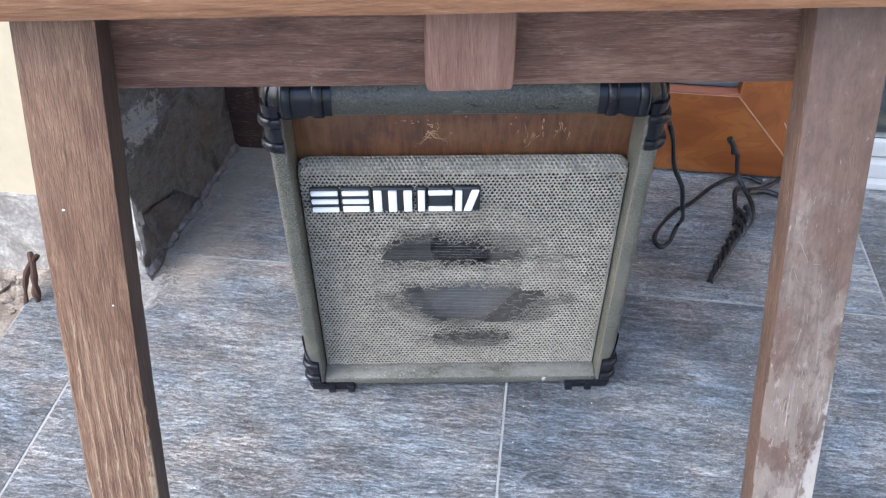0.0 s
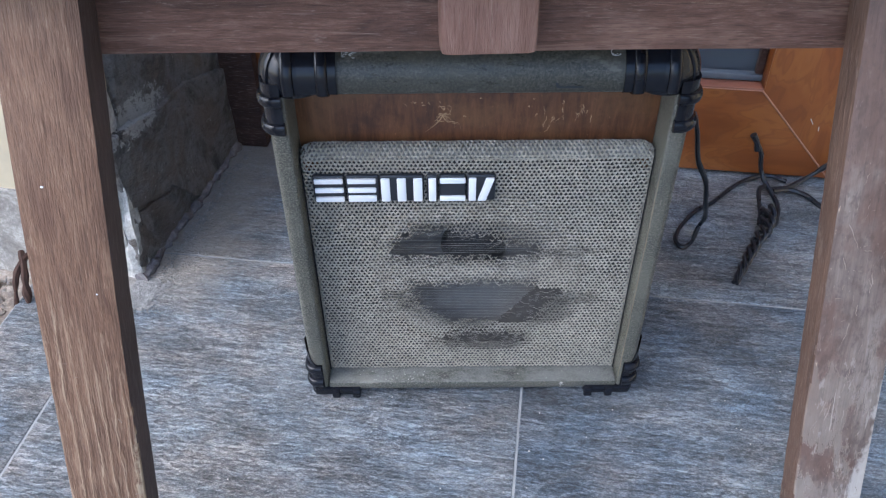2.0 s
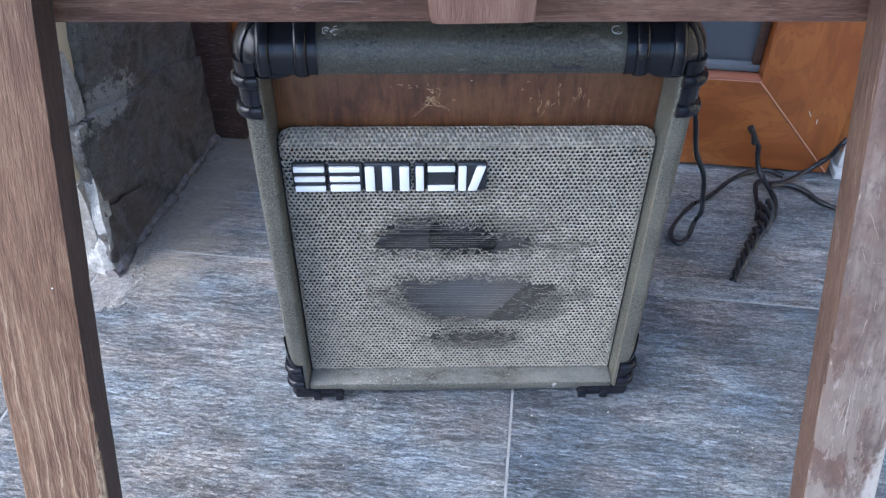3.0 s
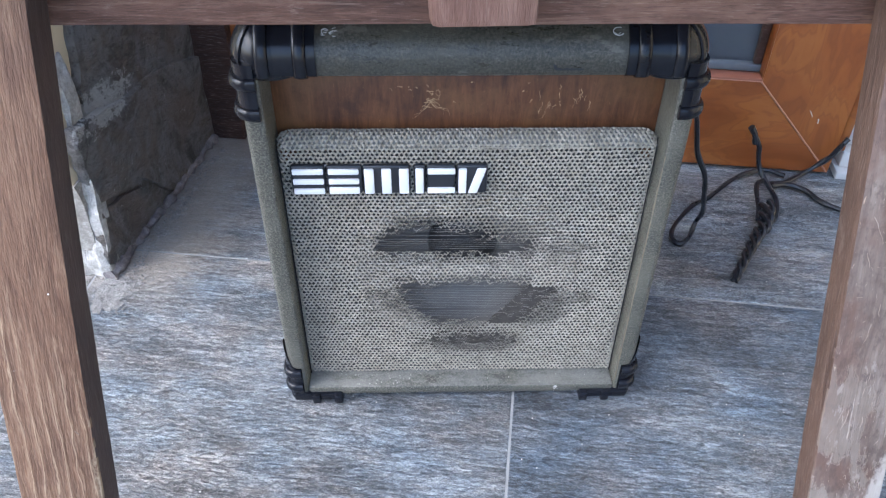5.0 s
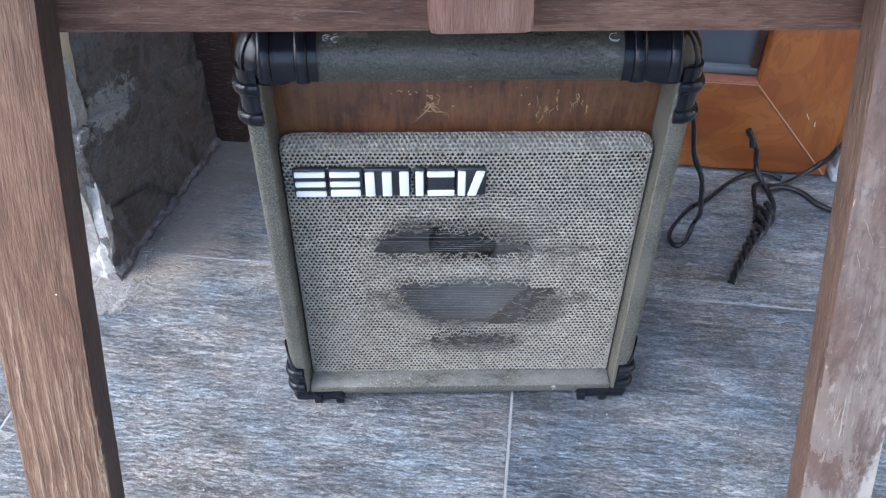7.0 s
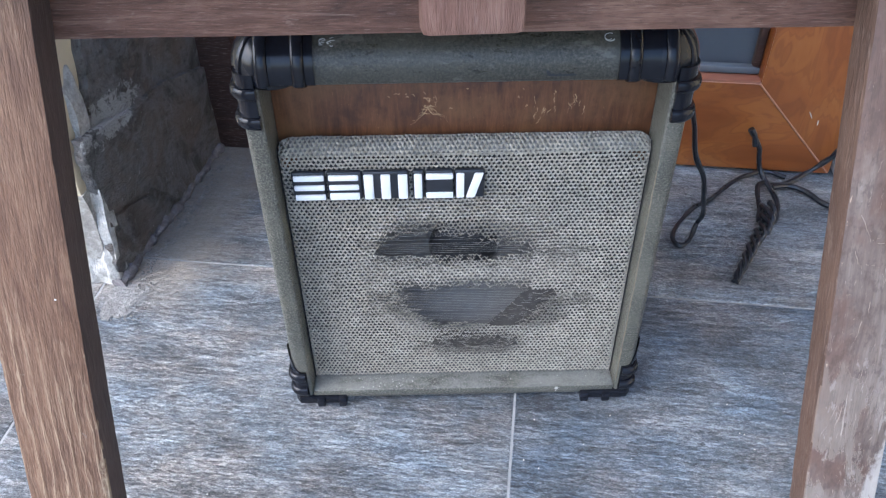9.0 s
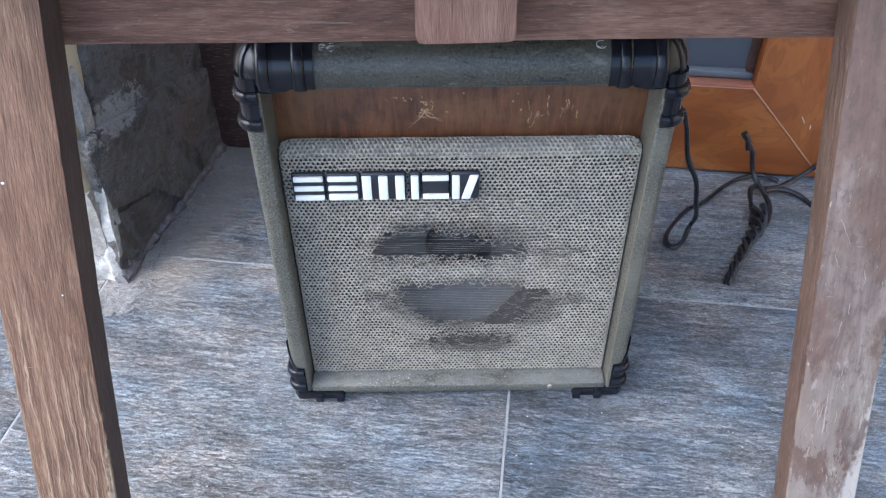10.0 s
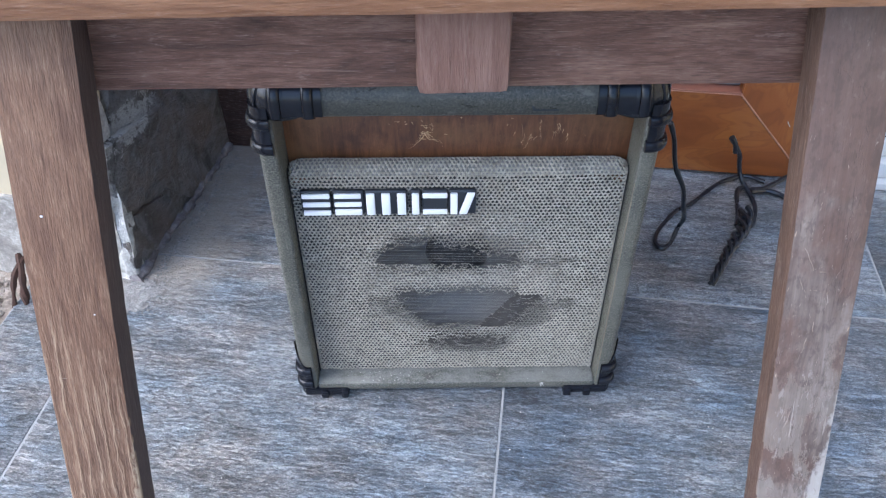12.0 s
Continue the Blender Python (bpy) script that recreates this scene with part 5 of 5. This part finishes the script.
def bundle():
    top = empty("cord_bundle", pose(0, 0, 0), "black cord knotted into a twisted hank on the tiles", "cable")
    # a doubled end standing up, a slack eye, then the twisted tail
    part("cord_end", tube(smooth_line([(0.494, 1.352, 0.103), (0.503, 1.352, 0.089), (0.507, 1.351, 0.074)]), 0.0056, 8, wobble=0.5, taper=0.8), CORD, top)
    part("cord_end", tube(smooth_line([(0.502, 1.352, 0.090), (0.514, 1.351, 0.070), (0.518, 1.352, 0.052), (0.523, 1.351, 0.034), (0.531, 1.342, 0.020), (0.541, 1.318, 0.012), (0.545, 1.288, 0.010), (0.536, 1.25, 0.010), (0.522, 1.226, 0.012)]), 0.0041, 8, wobble=0.3), CORD, top)
    part("cord_end", tube(smooth_line([(0.535, 1.338, 0.016), (0.521, 1.325, 0.016), (0.516, 1.30, 0.014), (0.514, 1.268, 0.012), (0.507, 1.235, 0.012)]), 0.0041, 8, wobble=0.3), CORD, top)
    axis = smooth_line([(0.528, 1.275, 0.012), (0.515, 1.225, 0.012), (0.494, 1.186, 0.011), (0.474, 1.143, 0.009), (0.453, 1.098, 0.006)], 20)
    for k in range(3):
        pts = []
        for i, p in enumerate(axis):
            t = i / (len(axis) - 1)
            a = k * math.tau / 3 + t * 19.0
            r = 0.0095 * (1 - t * 0.7)
            pts.append(p + Vector((math.sin(a) * r, math.sin(a) * r * -0.4, r * 0.6 * math.cos(a) + 0.3 * r)))
        part("strand", tube(pts, 0.0041, 7, wobble=0.3, taper=0.75), CORD, top)
    part("cord_end", tube(smooth_line([(0.543, 1.328, 0.012), (0.572, 1.340, 0.008), (0.598, 1.331, 0.006), (0.618, 1.304, 0.005), (0.640, 1.289, 0.005), (0.66, 1.278, 0.005)]), 0.0044, 8, wobble=0.35), CORD, top)
    part("cord_end", tube(smooth_line([(0.54, 1.332, 0.012), (0.572, 1.346, 0.010), (0.602, 1.370, 0.012), (0.622, 1.376, 0.026), (0.637, 1.374, 0.046), (0.645, 1.37, 0.07), (0.652, 1.372, 0.082)]), 0.004, 8, wobble=0.35), CORD, top)


bundle()
line = smooth_line([(-0.417 + 0.006 * noise.noise(Vector((i * 0.7, 0, 0))) + i * 0.0027, 0.997 + i * 0.0375, 0.004) for i in range(11)], 10)
bm = tube(line, 0.0085, 12, wobble=0.7, taper=0.7)
for v in bm.verts:
    v.co += Vector((noise.noise(v.co * 90), noise.noise(v.co * 90 + Vector((3, 0, 0))), noise.noise(v.co * 70))) * 0.0045
bead = part("mortar_bead", bm, BEADING)
tagged(bead, "ragged purple-grey mortar bead along the wall's foot", "mortar")
bm = bmesh.new()
cell = 0.0022
grid = {}
for ix in range(90):
    for iy in range(200):
        x, y = -0.425 + ix * cell, 0.90 + iy * cell
        d = min(math.hypot(x + 0.405, (y - 0.975) * 0.8), abs(x + 0.392 - (y - 0.985) * 0.07) * 1.9 + (0.024 if y > 0.985 else 1))
        if 0.05 - d + 0.022 * noise.noise(Vector((x * 45, y * 45, 1))) + 0.014 * noise.noise(Vector((x * 150, y * 150, 4))) > 0.021:
            q = []
            for a, b in ((0, 0), (1, 0), (1, 1), (0, 1)):
                key = (ix + a, iy + b)
                if key not in grid:
                    px_, py_ = -0.425 + key[0] * cell, 0.90 + key[1] * cell
                    grid[key] = bm.verts.new((px_ + 0.001 * noise.noise(Vector((px_ * 300, py_ * 300, 0))), py_, 0.0012 + 0.0012 * abs(noise.noise(Vector((px_ * 120, py_ * 120, 2))))))
                q.append(grid[key])
            bm.faces.new(q)
rnd = random.Random(9)
for i in range(240):
    y = rnd.uniform(0.93, 1.3)
    x = -0.4 + 0.05 * (y - 1) + abs(rnd.gauss(0, 0.018)) if y > 1 else -0.4 + rnd.gauss(0, 0.025)
    r = rnd.uniform(0.0006, 0.0019)
    bmesh.ops.create_icosphere(bm, subdivisions=1, radius=r, matrix=pose(x, y, r * 0.6 + 0.001, rnd.uniform(0, 90), 0, rnd.uniform(0, 90)))
spill = part("mortar_crumbs", bm, SOIL, smooth=None)
tagged(spill, "sandy mortar dust and crumbs on the tiles", "debris", kind="stuff")
verts, faces = [], []
for i in range(1500):
    y = rnd.uniform(0.93, 1.38)
    x = -0.405 + 0.055 * (y - 1) + abs(rnd.gauss(0, 0.05))
    r = rnd.uniform(0.0004, 0.0012)
    n = len(verts)
    verts += [(x + r, y, r * 0.4), (x, y + r, r * 0.5), (x - r, y, r * 0.3), (x, y - r, r * 0.5), (x + r * 0.2, y, r * 1.1), (x, y, -0.0002)]
    faces += [(n, n + 1, n + 4), (n + 1, n + 2, n + 4), (n + 2, n + 3, n + 4), (n + 3, n, n + 4), (n + 1, n, n + 5), (n + 2, n + 1, n + 5), (n + 3, n + 2, n + 5), (n, n + 3, n + 5)]
me = bpy.data.meshes.new("mortar_dust")
me.from_pydata(verts, [], faces)
me.materials.append(SOIL)
tagged(new("mortar_dust", me), "fine sandy mortar grains strewn along the wall's foot", "debris", kind="stuff")
bm = bmesh.new()
for i in range(70):
    a = rnd.random()
    x, y = (-0.25 + rnd.random() * 0.75, 0.64 + rnd.random() * 0.25) if a < 0.7 else (0.3 + rnd.random() * 0.25, 0.9 + rnd.random() * 0.4)
    r = rnd.uniform(0.0004, 0.0011)
    bmesh.ops.create_icosphere(bm, subdivisions=1, radius=r, matrix=pose(x, y, r * 0.7, rnd.uniform(0, 90), 0, rnd.uniform(0, 90)))
tagged(part("floor_crumbs", bm, CRUMB, smooth=None), "white crumbs of grit scattered on the tiles", "debris", kind="stuff")
bm = bmesh.new()
for i in range(9):
    p = Vector((0.0, 0.0, 0.0))
    pts = [p]
    for q in range(4):
        p = p + Vector((rnd.gauss(0, 0.0022), rnd.gauss(-0.0003, 0.0006), rnd.gauss(-0.0008, 0.0022)))
        pts.append(p)
    tube(smooth_line(pts, 3), 0.00035, 4, bm)
tagged(part("lint_tuft", bm, CRUMB, m=pose(0.205, 0.8645, 0.0225) @ Matrix.Scale(0.6, 4)), "tuft of pale lint caught on the amplifier's lower edge", "lint")
bm = bmesh.new()
for i in range(70):
    r = rnd.uniform(0.002, 0.009)
    t = bmesh.new()
    bmesh.ops.create_icosphere(t, subdivisions=2, radius=r)
    o = Vector((rnd.random() * 9, i, 2))
    for v in t.verts:
        v.co *= 1 + 0.7 * noise.noise(v.co * (0.9 / r) + o)
        v.co.z *= 0.7
    bmesh.ops.translate(t, verts=t.verts[:], vec=(-0.595 - rnd.random() * 0.1, 0.86 + rnd.random() * 0.13, -0.012 + r * 0.3))
    me = bpy.data.meshes.new("tmp")
    t.to_mesh(me)
    t.free()
    bm.from_mesh(me)
    bpy.data.meshes.remove(me)
tagged(part("rubble_stones", bm, SOIL_DARK, smooth=None), "loose brown rubble stones at the wall's broken foot", "rubble", kind="stuff")
iron = empty("rusted_bracket", pose(-0.58, 0.925, -0.014), "rusted iron bars sticking out of the broken wall foot", "iron bar")
part("bar", tube(smooth_line([(0.0, 0.0, 0.0), (0.006, 0.014, 0.045), (0.012, 0.028, 0.066), (0.016, 0.05, 0.07)]), 0.0042, 7, wobble=0.7), RUST, iron)
part("bar", tube(smooth_line([(0.018, 0.004, 0.0), (0.02, 0.014, 0.04), (0.018, 0.028, 0.064), (0.004, 0.05, 0.072)]), 0.005, 7, wobble=0.7), RUST, iron)
